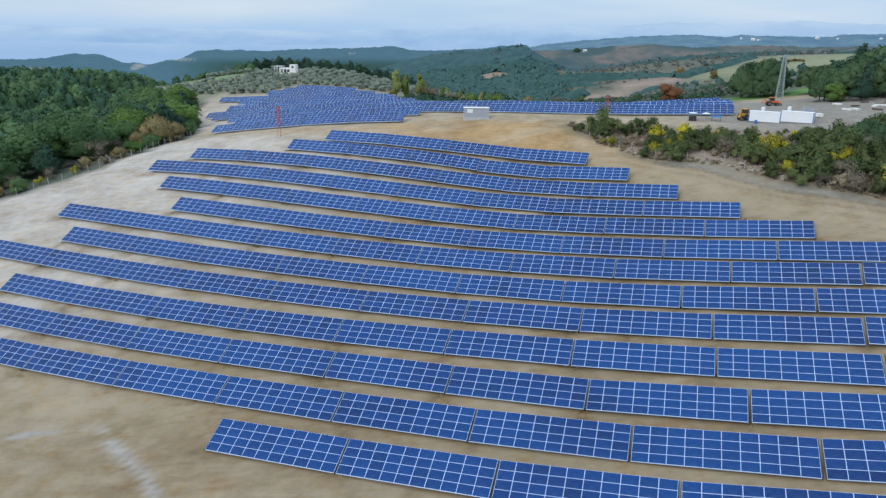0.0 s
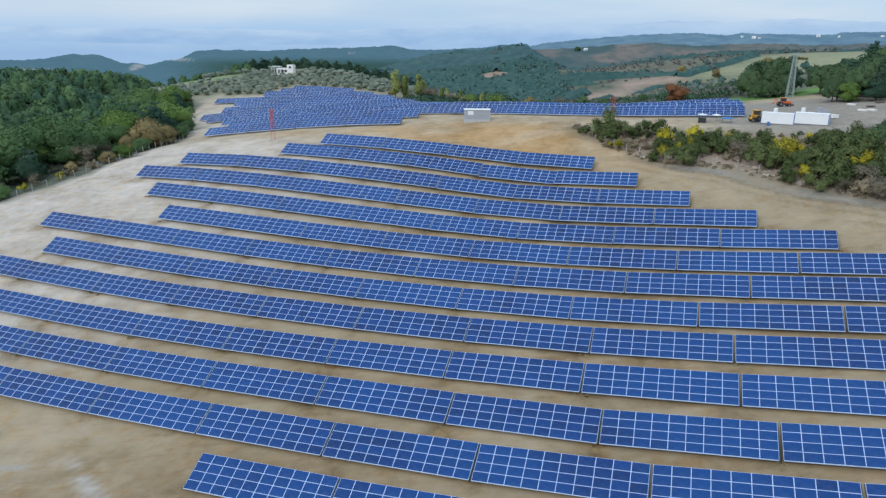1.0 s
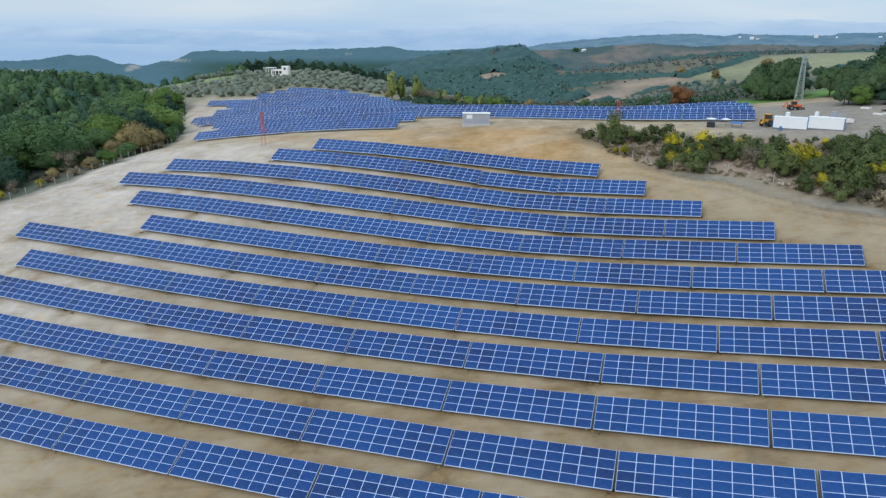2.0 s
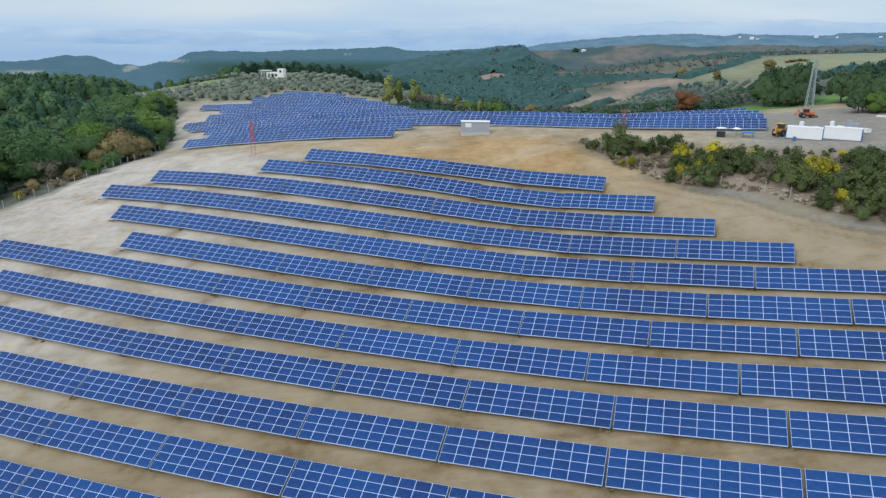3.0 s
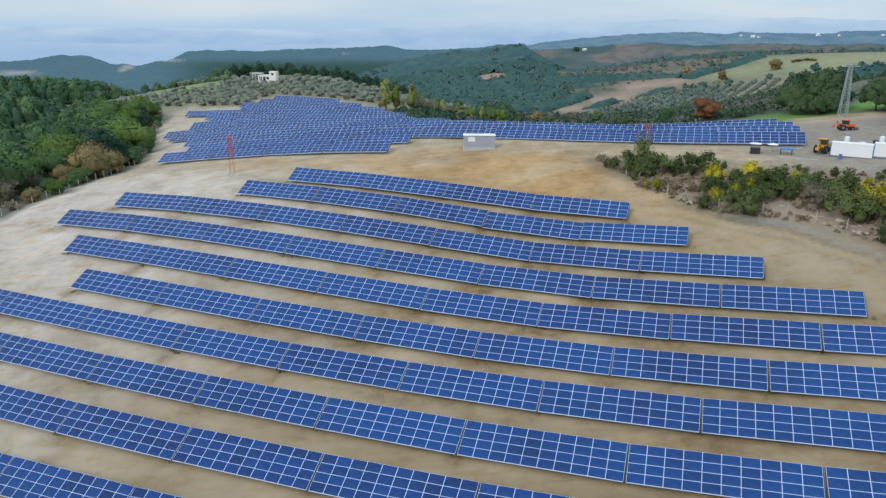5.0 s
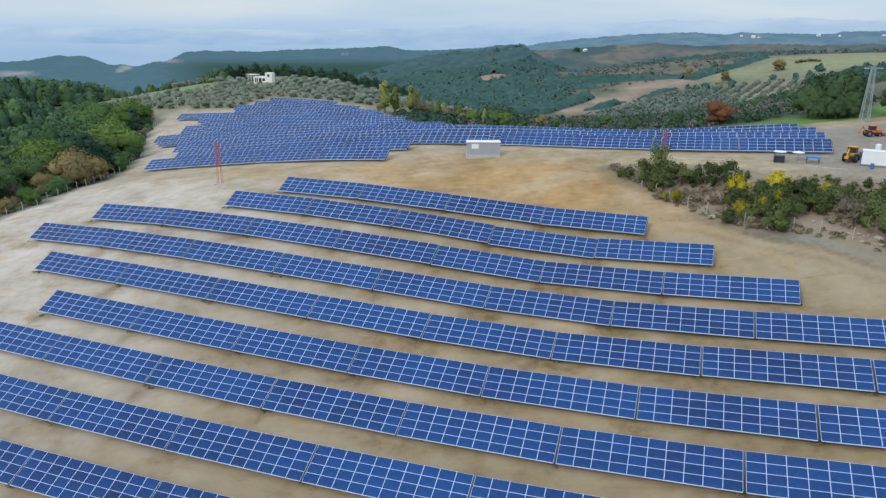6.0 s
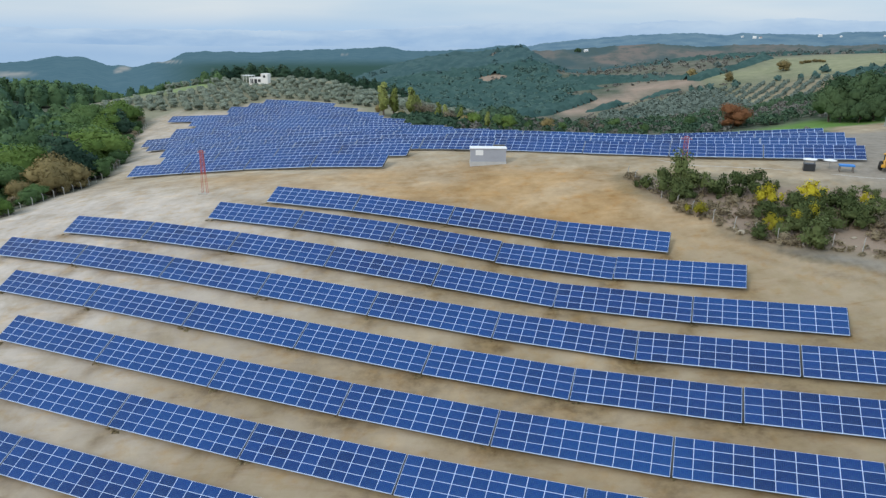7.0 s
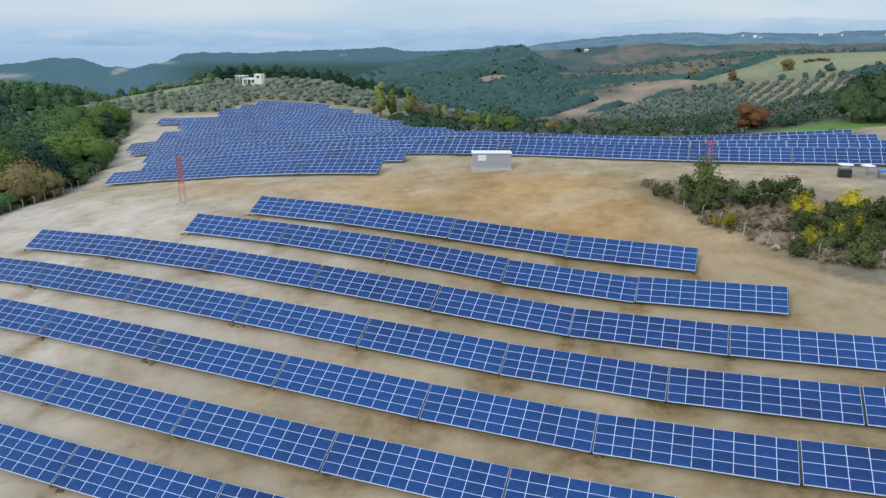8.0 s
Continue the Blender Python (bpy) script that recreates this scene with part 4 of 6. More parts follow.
# ================= trees and shrubs =================
def leaf_cloud(rng, lobes, count, size, dense=0.76):
    """Corners of count leafy sprays on the skins of the lobes: (x, y, z, radius, squash)."""
    area = np.array([r * r for *_, r, q in lobes])
    pick = rng.choice(len(lobes), count, p=area / area.sum())
    L = np.array(lobes)[pick]
    d = rng.normal(size=(count, 3))
    d /= np.linalg.norm(d, axis=1, keepdims=True)
    d[:, 2] = np.where(d[:, 2] < -0.35, -d[:, 2], d[:, 2])
    reach = L[:, 3:4] * rng.uniform(dense, 1.14, (count, 1))
    p = L[:, :3] + d * reach * np.stack([np.ones(count), np.ones(count), L[:, 4]], 1)
    heart = np.array([0.0, 0.0, np.average(L[:, 2])])  # leaves catch the light by the shape of the whole crown as well as of their lobe
    out = p - heart
    out /= np.linalg.norm(out, axis=1, keepdims=True) + 1e-6
    face = 0.55 * d + 0.55 * out + 0.16 * rng.normal(size=(count, 3)) + np.array([0, 0, 0.15])
    face /= np.linalg.norm(face, axis=1, keepdims=True)
    nrm = face + 0.75 * rng.normal(size=(count, 3))
    nrm /= np.linalg.norm(nrm, axis=1, keepdims=True)
    nrm *= -np.sign((nrm * face).sum(1, keepdims=True))  # every spray shows its face outwards
    a = np.cross(nrm, rng.normal(size=(count, 3)))
    a /= np.linalg.norm(a, axis=1, keepdims=True)
    b = np.cross(nrm, a)
    s = size * rng.uniform(0.55, 1.35, (count, 1))
    asp = rng.uniform(0.45, 0.9, (count, 1))
    quads, faces = [np.stack([p - a * s, p + b * s * asp, p + a * s, p - b * s * asp], 1).reshape(-1, 3)], [np.repeat(face, 4, 0)]
    # the dense inside of each lobe, uneven, below its outer leaves
    th, ph = np.meshgrid(np.linspace(0, math.tau, 7), np.linspace(-1.2, 1.45, 5))
    ball = np.stack([np.cos(th) * np.cos(ph), np.sin(th) * np.cos(ph), np.sin(ph)], -1)
    for x, y, z, r, q in lobes:
        bumpy = ball * (dense + 0.10 * rng.normal(size=(5, 7, 1)).clip(-1.5, 1.5))
        bumpy[:, -1] = bumpy[:, 0]
        core = np.array([x, y, z]) + bumpy * r * np.array([1, 1, q])
        away = core - heart
        away = 0.55 * ball + 0.55 * away / (np.linalg.norm(away, axis=-1, keepdims=True) + 1e-6) + np.array([0, 0, 0.15])
        quads.append(np.stack([core[:-1, :-1], core[:-1, 1:], core[1:, 1:], core[1:, :-1]], 2).reshape(-1, 3))
        faces.append(np.stack([away[:-1, :-1], away[:-1, 1:], away[1:, 1:], away[1:, :-1]], 2).reshape(-1, 3))
    faces = np.concatenate(faces)
    return np.concatenate(quads), faces / np.linalg.norm(faces, axis=1, keepdims=True)


def quads_mesh(name, corners, normals, material):
    n = len(corners)
    me = bpy.data.meshes.new(name)
    me.vertices.add(n)
    me.vertices.foreach_set("co", np.ascontiguousarray(corners, dtype=np.float32).ravel())
    me.loops.add(n)
    me.loops.foreach_set("vertex_index", np.arange(n, dtype=np.int32))
    me.polygons.add(n // 4)
    me.polygons.foreach_set("loop_start", np.arange(0, n, 4, dtype=np.int32))
    me.update()
    me.materials.append(material)
    leaf = me.attributes.new("custom_normal", "FLOAT_VECTOR", "POINT")
    leaf.data.foreach_set("vector", np.ascontiguousarray(normals, dtype=np.float32).ravel())
    return me


def crown_lobes(rng, kind, h):
    """Lobes of a crown for a plant of height h."""
    out = []
    if kind == "pine":
        for k in range(7):
            f = k / 6
            r = h * (0.27 * (1 - f) + 0.07)
            out.append((rng.normal() * 0.05 * h, rng.normal() * 0.05 * h, h * (0.26 + 0.66 * f), r, 0.65))
            if f < 0.8:
                a = rng.uniform(0, math.tau)
                out.append((math.cos(a) * r * 0.8, math.sin(a) * r * 0.8, h * (0.24 + 0.62 * f), r * 0.6, 0.7))
    elif kind == "poplar":
        for k in range(6):
            f = k / 5
            out.append((rng.normal() * 0.03 * h, rng.normal() * 0.03 * h, h * (0.25 + 0.66 * f), h * (0.15 * (1 - 0.65 * abs(f - 0.3))), 1.3))
    elif kind == "dome":
        for k in range(18):
            a, f = k * 2.4, (k + 0.5) / 18
            r, z = 0.36 * math.sqrt(1 - f * f), 0.28 + 0.5 * f
            out.append((math.cos(a) * r * h, math.sin(a) * r * h, h * z, h * rng.uniform(0.15, 0.21), 0.9))
    elif kind == "shrub":
        for k in range(11):
            a, r = rng.uniform(0, math.tau), rng.uniform(0.05, 0.55)
            out.append((math.cos(a) * r * h, math.sin(a) * r * h, h * rng.uniform(0.16, 0.86 - 0.6 * r), h * rng.uniform(0.13, 0.30), rng.uniform(0.8, 1.5)))
    else:
        out.append((0, 0, h * 0.60, h * 0.32, 1.1))
        for k in range(7):
            a, r = k * math.tau / 7 + rng.uniform(-0.4, 0.4), rng.uniform(0.18, 0.34)
            out.append((math.cos(a) * r * h, math.sin(a) * r * h, h * rng.uniform(0.20, 0.80), h * rng.uniform(0.16, 0.28), 0.95))
        for k in range(4):
            a = k * math.tau / 4 + rng.uniform(-0.5, 0.5)
            out.append((math.cos(a) * 0.24 * h, math.sin(a) * 0.24 * h, h * rng.uniform(0.12, 0.3), h * 0.17, 0.8))
    return out


def grown_together(bm, hub, starts):
    """Ties the foot of each limb to the wood that it grows from."""
    bm.verts.ensure_lookup_table()
    for s in starts:
        bm.faces.new((bm.verts[hub], bm.verts[s], bm.verts[s + 1]))
    return bm


def trunk_mesh(rng, kind, h):
    bm = bmesh.new()
    r = h * (0.022 if kind != "shrub" else 0.016)
    if kind == "shrub":
        for k in range(4):
            a = rng.uniform(0, math.tau)
            tube(bm, (0, 0, -0.3), (math.cos(a) * 0.3 * h, math.sin(a) * 0.3 * h, h * 0.5), r, r * 0.4, 5)
        return grown_together(bm, 0, range(10, 40, 10))
    knee = Vector((rng.normal() * 0.02 * h, rng.normal() * 0.02 * h, h * 0.38))
    tip = Vector((rng.normal() * 0.03 * h, rng.normal() * 0.03 * h, h * (0.92 if kind in ("pine", "poplar") else 0.66)))
    tube(bm, (0, 0, -0.5), knee, r * 1.3, r, 7)
    tube(bm, knee, tip, r, r * 0.3, 6)
    for k in range(6):
        a, f = k * 2.4 + rng.uniform(-0.3, 0.3), 0.3 + 0.08 * k
        start = Vector((0, 0, h * f))
        tube(bm, start, (math.cos(a) * 0.22 * h, math.sin(a) * 0.22 * h, h * (f + 0.16)), r * 0.5, r * 0.15, 5)
    return grown_together(bm, 7, [14] + list(range(26, 86, 10)))


def plant(name, label, category, kind, h, leaves, size, leaf_mat, seed, group=""):
    """One plant with its parts, made once at the origin, to be copied."""
    rng = np.random.default_rng(seed)
    top = thing(name, label, category, Matrix(), group)
    part("trunk" if kind != "shrub" else "stem", trunk_mesh(rng, kind, h), M_BARK, top)
    part("crown" if kind != "shrub" else "foliage", quads_mesh("crown", *leaf_cloud(rng, crown_lobes(rng, kind, h), leaves, size, 0.3 if leaf_mat in (M_GREYTWIG, M_DRY) else 0.5 if kind == "shrub" else 0.76), leaf_mat), None, top)
    return top


class Nursery:
    """Plants of a kind in a few forms; the first use of a form takes the original, later ones copies."""

    def __init__(self, count, *args):
        self.h, self.args, self.forms, self.used, self.count = args[4], args, [], 0, count

    def put(self, x, y, h, turn, wide=1.0):
        at = pose(x, y, land_z(x, y) - 0.08, 0, 0, turn) @ Matrix.Diagonal((wide * h / self.h, wide * h / self.h, h / self.h, 1))
        if len(self.forms) < self.count:
            a = list(self.args)
            a[8] += len(self.forms)
            ob = plant(*a)
            ob.matrix_basis = at
            self.forms.append(ob)
        else:
            loc = at.to_translation()
            ob = copy_thing(self.forms[self.used % self.count], Matrix.LocRotScale(loc, Euler((0, 0, radians(turn))), None))
            ob.matrix_basis = at
        self.used += 1
        return ob


OAK = Nursery(4, "oak_tree", "leafy green oak tree at the edge of the wood", "tree", "oak", 8.0, 2700, 0.21, M_OAK, 11, "trees of the wood")
LIME = Nursery(3, "oak_tree", "bright yellow-green tree in the wood", "tree", "oak", 8.0, 2700, 0.21, M_LIME, 21, "trees of the wood")
HOLM = Nursery(3, "holm_oak", "dark evergreen oak standing behind the yard", "tree", "dome", 9.0, 2700, 0.22, M_HOLM, 151, "trees behind the yard")
PINE = Nursery(4, "pine_tree", "dark green pine tree standing in the wood", "tree", "pine", 10.0, 1700, 0.27, M_PINE, 31, "trees of the wood")
AUTUMN = Nursery(2, "oak_tree", "oak tree with brown autumn leaves beside the fence", "tree", "oak", 6.0, 1800, 0.17, M_AUTUMN, 51, "trees of the wood")
TWIG = Nursery(2, "bare_tree", "grey leafless tree with fine twigs among shrubs", "tree", "oak", 6.0, 2000, 0.115, M_GREYTWIG, 61)
RUST = Nursery(1, "plane_tree", "broad tree with rust-red autumn leaves below the field", "tree", "oak", 8.0, 5200, 0.13, M_RUST, 71)
POPLAR = Nursery(2, "poplar_tree", "slim poplar with yellow-green leaves behind the solar field", "tree", "poplar", 8.0, 1700, 0.20, M_POPLAR, 81, "poplars")
OLIVE = Nursery(3, "olive_tree", "grey-green olive tree in a planted grove", "tree", "oak", 4.0, 330, 0.24, M_OLIVE, 91, "olive trees of the hill")
SHRUB = Nursery(4, "shrub", "dark green evergreen shrub on the earth bank", "shrub", "shrub", 3.5, 1300, 0.13, M_MAQUIS, 111, "shrubs of the bank")
BROOM = Nursery(2, "broom_shrub", "broom shrub covered in yellow blossom on the bank", "shrub", "shrub", 3.0, 1000, 0.11, M_YELLOW, 131, "shrubs of the bank")
DRY = Nursery(2, "dry_shrub", "dry brown shrub on the earth bank", "shrub", "shrub", 2.0, 850, 0.098, M_DRY, 141, "shrubs of the bank")

grow = np.random.default_rng(5)


def edge_u(v):
    """The left edge of the bare ground."""
    return float(np.interp(v, [-60, 40, 80, 101, 107, 120, 138, 157, 172, 181, 198, 233, 245, 262, 284], [-170, -160, -154, -150, -146, -143, -141.5, -147, -153, -160, -172, -203, -212, -223, -250]))


# the wood below the left edge of the park
taken = []


def free(x, y, r):
    if any((x - a) ** 2 + (y - b) ** 2 < (0.5 * (r + q)) ** 2 for a, b, q in taken):
        return False
    taken.append((x, y, r))
    return True


# named shrubs and trees along the fence
for u, v, h, kind, wide in [(-157.5, 161, 8.6, AUTUMN, 1.3), (-162, 166.5, 9.2, AUTUMN, 1.25), (-154, 165, 6.2, AUTUMN, 1.3), (-152, 157.5, 6.8, AUTUMN, 1.25), (-155, 151, 5.6, AUTUMN, 1.1), (-150, 142, 3.6, OAK, 1.1), (-150, 127, 3.0, AUTUMN, 1.2), (-150, 116, 3.4, TWIG, 1.1),
                            (-151, 133, 6.2, TWIG, 1.2), (-146, 120, 2.4, BROOM, 0.8), (-147, 127, 1.9, BROOM, 0.8), (-158, 146, 5.0, TWIG, 1.0),
                            (-154, 109, 4.2, TWIG, 1.3), (-153, 104, 3.0, AUTUMN, 1.2), (-149, 112, 2.2, BROOM, 0.9), (-156, 99, 2.6, DRY, 1.3), (-147.5, 123.5, 2.2, DRY, 1.4), (-158, 94, 2.6, DRY, 1.3),
                            (-149, 137.5, 2.6, DRY, 1.3), (-153, 148, 2.4, DRY, 1.3), (-161, 90, 2.4, BROOM, 0.8)]:
    x, y = to_world(u, v)
    if free(x, y, 3.5):
        kind.put(x, y, h, 40 * v, wide)
tries = 0
while tries < 4000 and len(taken) < 168:
    tries += 1
    v = grow.uniform(84, 270)
    off = grow.uniform(2.2, 36)
    u = edge_u(v) - off
    x, y = to_world(u, v)
    near_edge = off < 7
    h = grow.uniform(3.2, 5.2) if near_edge else grow.uniform(8.5, 14.0)
    if v > 215:
        h *= 0.85
    if not free(x, y, 4.4 if near_edge else 8.2):
        continue
    dice = grow.random()
    kind = OAK if dice < 0.45 else LIME if dice < 0.72 else PINE
    if near_edge and dice > 0.62:
        kind = AUTUMN if dice < 0.74 else TWIG if dice < 0.88 else DRY
        h *= 0.75
    kind.put(x, y, h, grow.uniform(0, 360), grow.uniform(1.15, 1.5))

# the earth bank below the service track
taken.clear()
BANK_SHRUB = [(-25.5, 166.5, 4.6, 1.0), (-22, 167.6, 6.2, 0.8), (-18.5, 166.5, 4.6, 1.1), (-14.5, 167.5, 4.6, 1.1), (-11, 168.5, 4.2, 1.0), (-22, 163, 3.8, 1.1),
              (-28.5, 168, 2.2, 1.0), (-5.0, 158.2, 4.0, 0.9), (0.5, 160, 4.2, 1.0), (3.0, 158, 3.0, 1.1), (12.5, 156, 4.0, 1.1), (22.5, 152.0, 4.4, 1.1),
              (21, 160, 3.4, 1.2), (22.5, 157, 4.2, 1.2), (24, 162, 3.6, 1.2), (20.5, 150.5, 4.2, 1.2), (23, 165.5, 2.6, 1.3), (27, 158, 5.2, 1.0),
              (25.5, 154, 4.6, 1.1), (9.0, 159, 3.6, 1.1),
              (-6.3, 160.3, 4.4, 1.1), (-5.4, 157.0, 3.6, 1.1), (-2.2, 162.8, 4.0, 1.1), (-7.6, 158.6, 3.0, 1.0), (0.8, 157.2, 3.6, 1.1), (1.5, 163.6, 3.2, 1.1),
              (3.5, 160.2, 3.8, 1.2), (6.5, 161.6, 3.6, 1.2), (9.5, 156.2, 4.2, 1.2), (11.5, 160.6, 3.8, 1.1)]
BANK_BROOM = [(-9.2, 163.2, 3.8, 1.0), (-8.7, 156.4, 2.8, 0.9), (-4.5, 157.6, 3.8, 0.9), (-2.8, 165.8, 3.8, 1.0), (-1.2, 164.6, 2.4, 0.8), (4.0, 164.6, 2.6, 0.7), (14.6, 152.5, 5.0, 1.15),
              (16.2, 154.5, 4.4, 1.0), (12.8, 157.5, 3.4, 0.9)]
BANK_HOLM = [(30, 155, 6.0, 1.1), (33, 160, 5.6, 1.1), (35, 155, 6.2, 1.1)]
BANK_TWIG = [(29, 162.5, 4.4, 1.1)]
BANK_DRY = [(-30.5, 171.8, 1.7, 1.4), (-28.5, 170.2, 1.4, 1.5), (-31.5, 173, 1.2, 1.4), (-12.5, 160.0, 1.6, 1.6), (-15.5, 159.5, 1.5, 1.7), (-11, 156.8, 1.5, 1.6), (-18, 161.5, 1.4, 1.5), (-14, 164.0, 1.6, 1.5)]
for kind, spots in ((SHRUB, BANK_SHRUB), (BROOM, BANK_BROOM), (HOLM, BANK_HOLM), (TWIG, BANK_TWIG), (DRY, BANK_DRY)):
    for u, v, h, wide in spots:
        x, y = to_world(u, v)
        taken.append((x, y, 2.4))
        kind.put(x, y, h, 57 * u, wide)
tries = 0
while tries < 3000 and len(taken) < 205:
    tries += 1
    u, v = grow.uniform(-24, 42), grow.uniform(130, 171)
    x, y = to_world(u, v)
    if not inside(BANK, u, v) or (-18 < u < -11 and v < 165) or (u > 8 and v > 170) or (-3 < u < 15 and v < 5.0 + float(np.interp(u, [p[0] for p in FOOT], [p[1] for p in FOOT]))) or not free(x, y, 2.2 if u < 12 else 2.7):
        continue
    low = v > 162 - 0.25 * max(u - 5, 0)
    h = grow.uniform(1.0, 1.9) if low and u < 34 else grow.uniform(2.4, 4.2) if u < 4 else grow.uniform(2.8, 4.8) if u < 24 else grow.uniform(3.4, 5.6)
    dice = grow.random()
    kind = DRY if dice < (0.3 if u < 5 else 0.14) else TWIG if dice < 0.36 and not low else BROOM if dice > 0.95 else SHRUB
    kind.put(x, y, h * (0.6 if kind is DRY else 1), grow.uniform(0, 360), grow.uniform(0.95, 1.3))

# trees behind the yard
taken.clear()
YARD_TREES = [(10.5, 261, 10.5, HOLM), (13.5, 265.5, 13, HOLM), (18, 262, 13.5, HOLM), (21.5, 267, 13, PINE), (12.5, 256.5, 5, HOLM), (16.5, 255, 6, HOLM), (20, 257, 8, HOLM),
              (31, 255, 10, HOLM), (35, 249, 10.5, HOLM), (33, 243, 5, HOLM), (38, 243.5, 11, PINE), (42, 238, 12, HOLM), (39, 234, 5.5, HOLM), (46, 232, 13, PINE), (50, 226, 14, HOLM),
              (30, 219, 6.0, HOLM), (33.5, 216, 5.5, LIME), (32, 225, 8.5, HOLM), (36, 222, 9.5, HOLM), (40, 216, 8, PINE), (44, 226, 5, LIME), (47, 221, 5.5, HOLM), (53, 218, 13.5, PINE), (56, 211, 14, HOLM), (51, 213, 5, LIME), (37, 258, 11, PINE), (44, 250, 13, HOLM), (51, 241, 14.5, PINE)]
for u, v, h, kind in YARD_TREES:
    x, y = to_world(u, v)
    taken.append((x, y, 6))
    kind.put(x, y, h, 31 * u, 0.95 if kind is HOLM else 1.2)
tries = 0
while tries < 900 and len(taken) < 56:
    tries += 1
    u, v = grow.uniform(44, 135), grow.uniform(190, 300)
    if v < 300 - 1.05 * u or v < 262 - 0.5 * u:
        continue
    x, y = to_world(u, v)
    if free(x, y, 7.5):
        dice = grow.random()
        (PINE if dice < 0.5 else HOLM).put(x, y, grow.uniform(12, 15) if u < 60 else grow.uniform(13, 18), grow.uniform(0, 360), 1.25)

# behind the solar field
RUST.put(79.2, 245.5, 7.0, 20, 1.3)
BEHIND_POPLAR = [(-139, 297, 12.5), (-135.5, 299, 10.5), (-127.5, 298, 11.5), (-126, 301, 8.5), (-114, 292, 7.0), (-110, 289, 6.5), (-88, 270, 5.6), (-101, 280, 6.2)]
BEHIND_TWIG = [(-122, 296, 7.0), (-119, 295, 6.5), (-107, 286, 5.5), (-118, 294, 5.0), (-104, 284, 4.4), (-53, 256, 4.6), (-48, 252, 3.2)]
BEHIND_AUTUMN = [(-145, 305, 3.2), (-131, 296, 3.0), (-98, 276, 4.2), (-66, 262, 4.6)]
BEHIND_OAK = [(-84, 269, 5.2), (-72, 262, 3.4), (-60, 256, 3.2), (-36, 248, 3.0), (-25, 262, 4.0), (-46, 262, 4.0)]
BEHIND_LIME = [(-80, 268, 5.0), (-94, 275, 5.5)]
for kind, spots in ((POPLAR, BEHIND_POPLAR), (TWIG, BEHIND_TWIG), (AUTUMN, BEHIND_AUTUMN), (OAK, BEHIND_OAK), (LIME, BEHIND_LIME)):
    for u, v, h in spots:
        x, y = to_world(u, v)
        kind.put(x, y, h, 23 * u, 1.1)

for x, y, h, wide in ((381, 863, 13, 1.3), (293, 905, 12, 1.2), (318, 855, 11, 1.2), (414, 890, 3.4, 1.9), (419, 891, 3.8, 1.9), (424, 892, 3.6, 1.9), (429, 890, 4.0, 1.9), (433, 886, 3.4, 1.9), (434, 880, 3.2, 1.9)):
    AUTUMN.put(x, y, h, x, wide)

# olive trees in rows on the hill with the house
planted = 0
for j in range(0, 12):
    for i in range(-10, 17):
        u, v = -222 + i * 6.6 + 0.4 * grow.normal(), 290 + j * 7.0 + 0.4 * grow.normal()
        x, y = to_world(u, v)
        edge = 317 if u > -204 else 290 if u > -236 else 284
        edge = max(edge, 312 + 0.7 * (-150 - u)) if u > -158 else edge
        if v < edge or float(ellipse(x, y, -88, 384, 106, 64, -8)) < 0.3 or float(ellipse(x, y, -143, 409, 29, 12, 38)) > 0.2 or (abs(u + 237) < 9 and abs(v - 353) < 7) or planted >= 215:
            continue
        OLIVE.put(x, y, grow.uniform(2.6, 3.6), grow.uniform(0, 360), 1.5)
        planted += 1

# a dark belt of pines behind the crest of that hill
for i in range(36):
    x = -128 + 3.1 * i + grow.normal()
    y = float(np.interp(x, [-150, -135, -126, -105, -87, -68, -49, -25], [424, 434, 452, 447, 447, 441, 434, 420])) + grow.uniform(0, 9)
    PINE.put(x, y, grow.uniform(7.0, 10.0), 71 * i, 1.4)


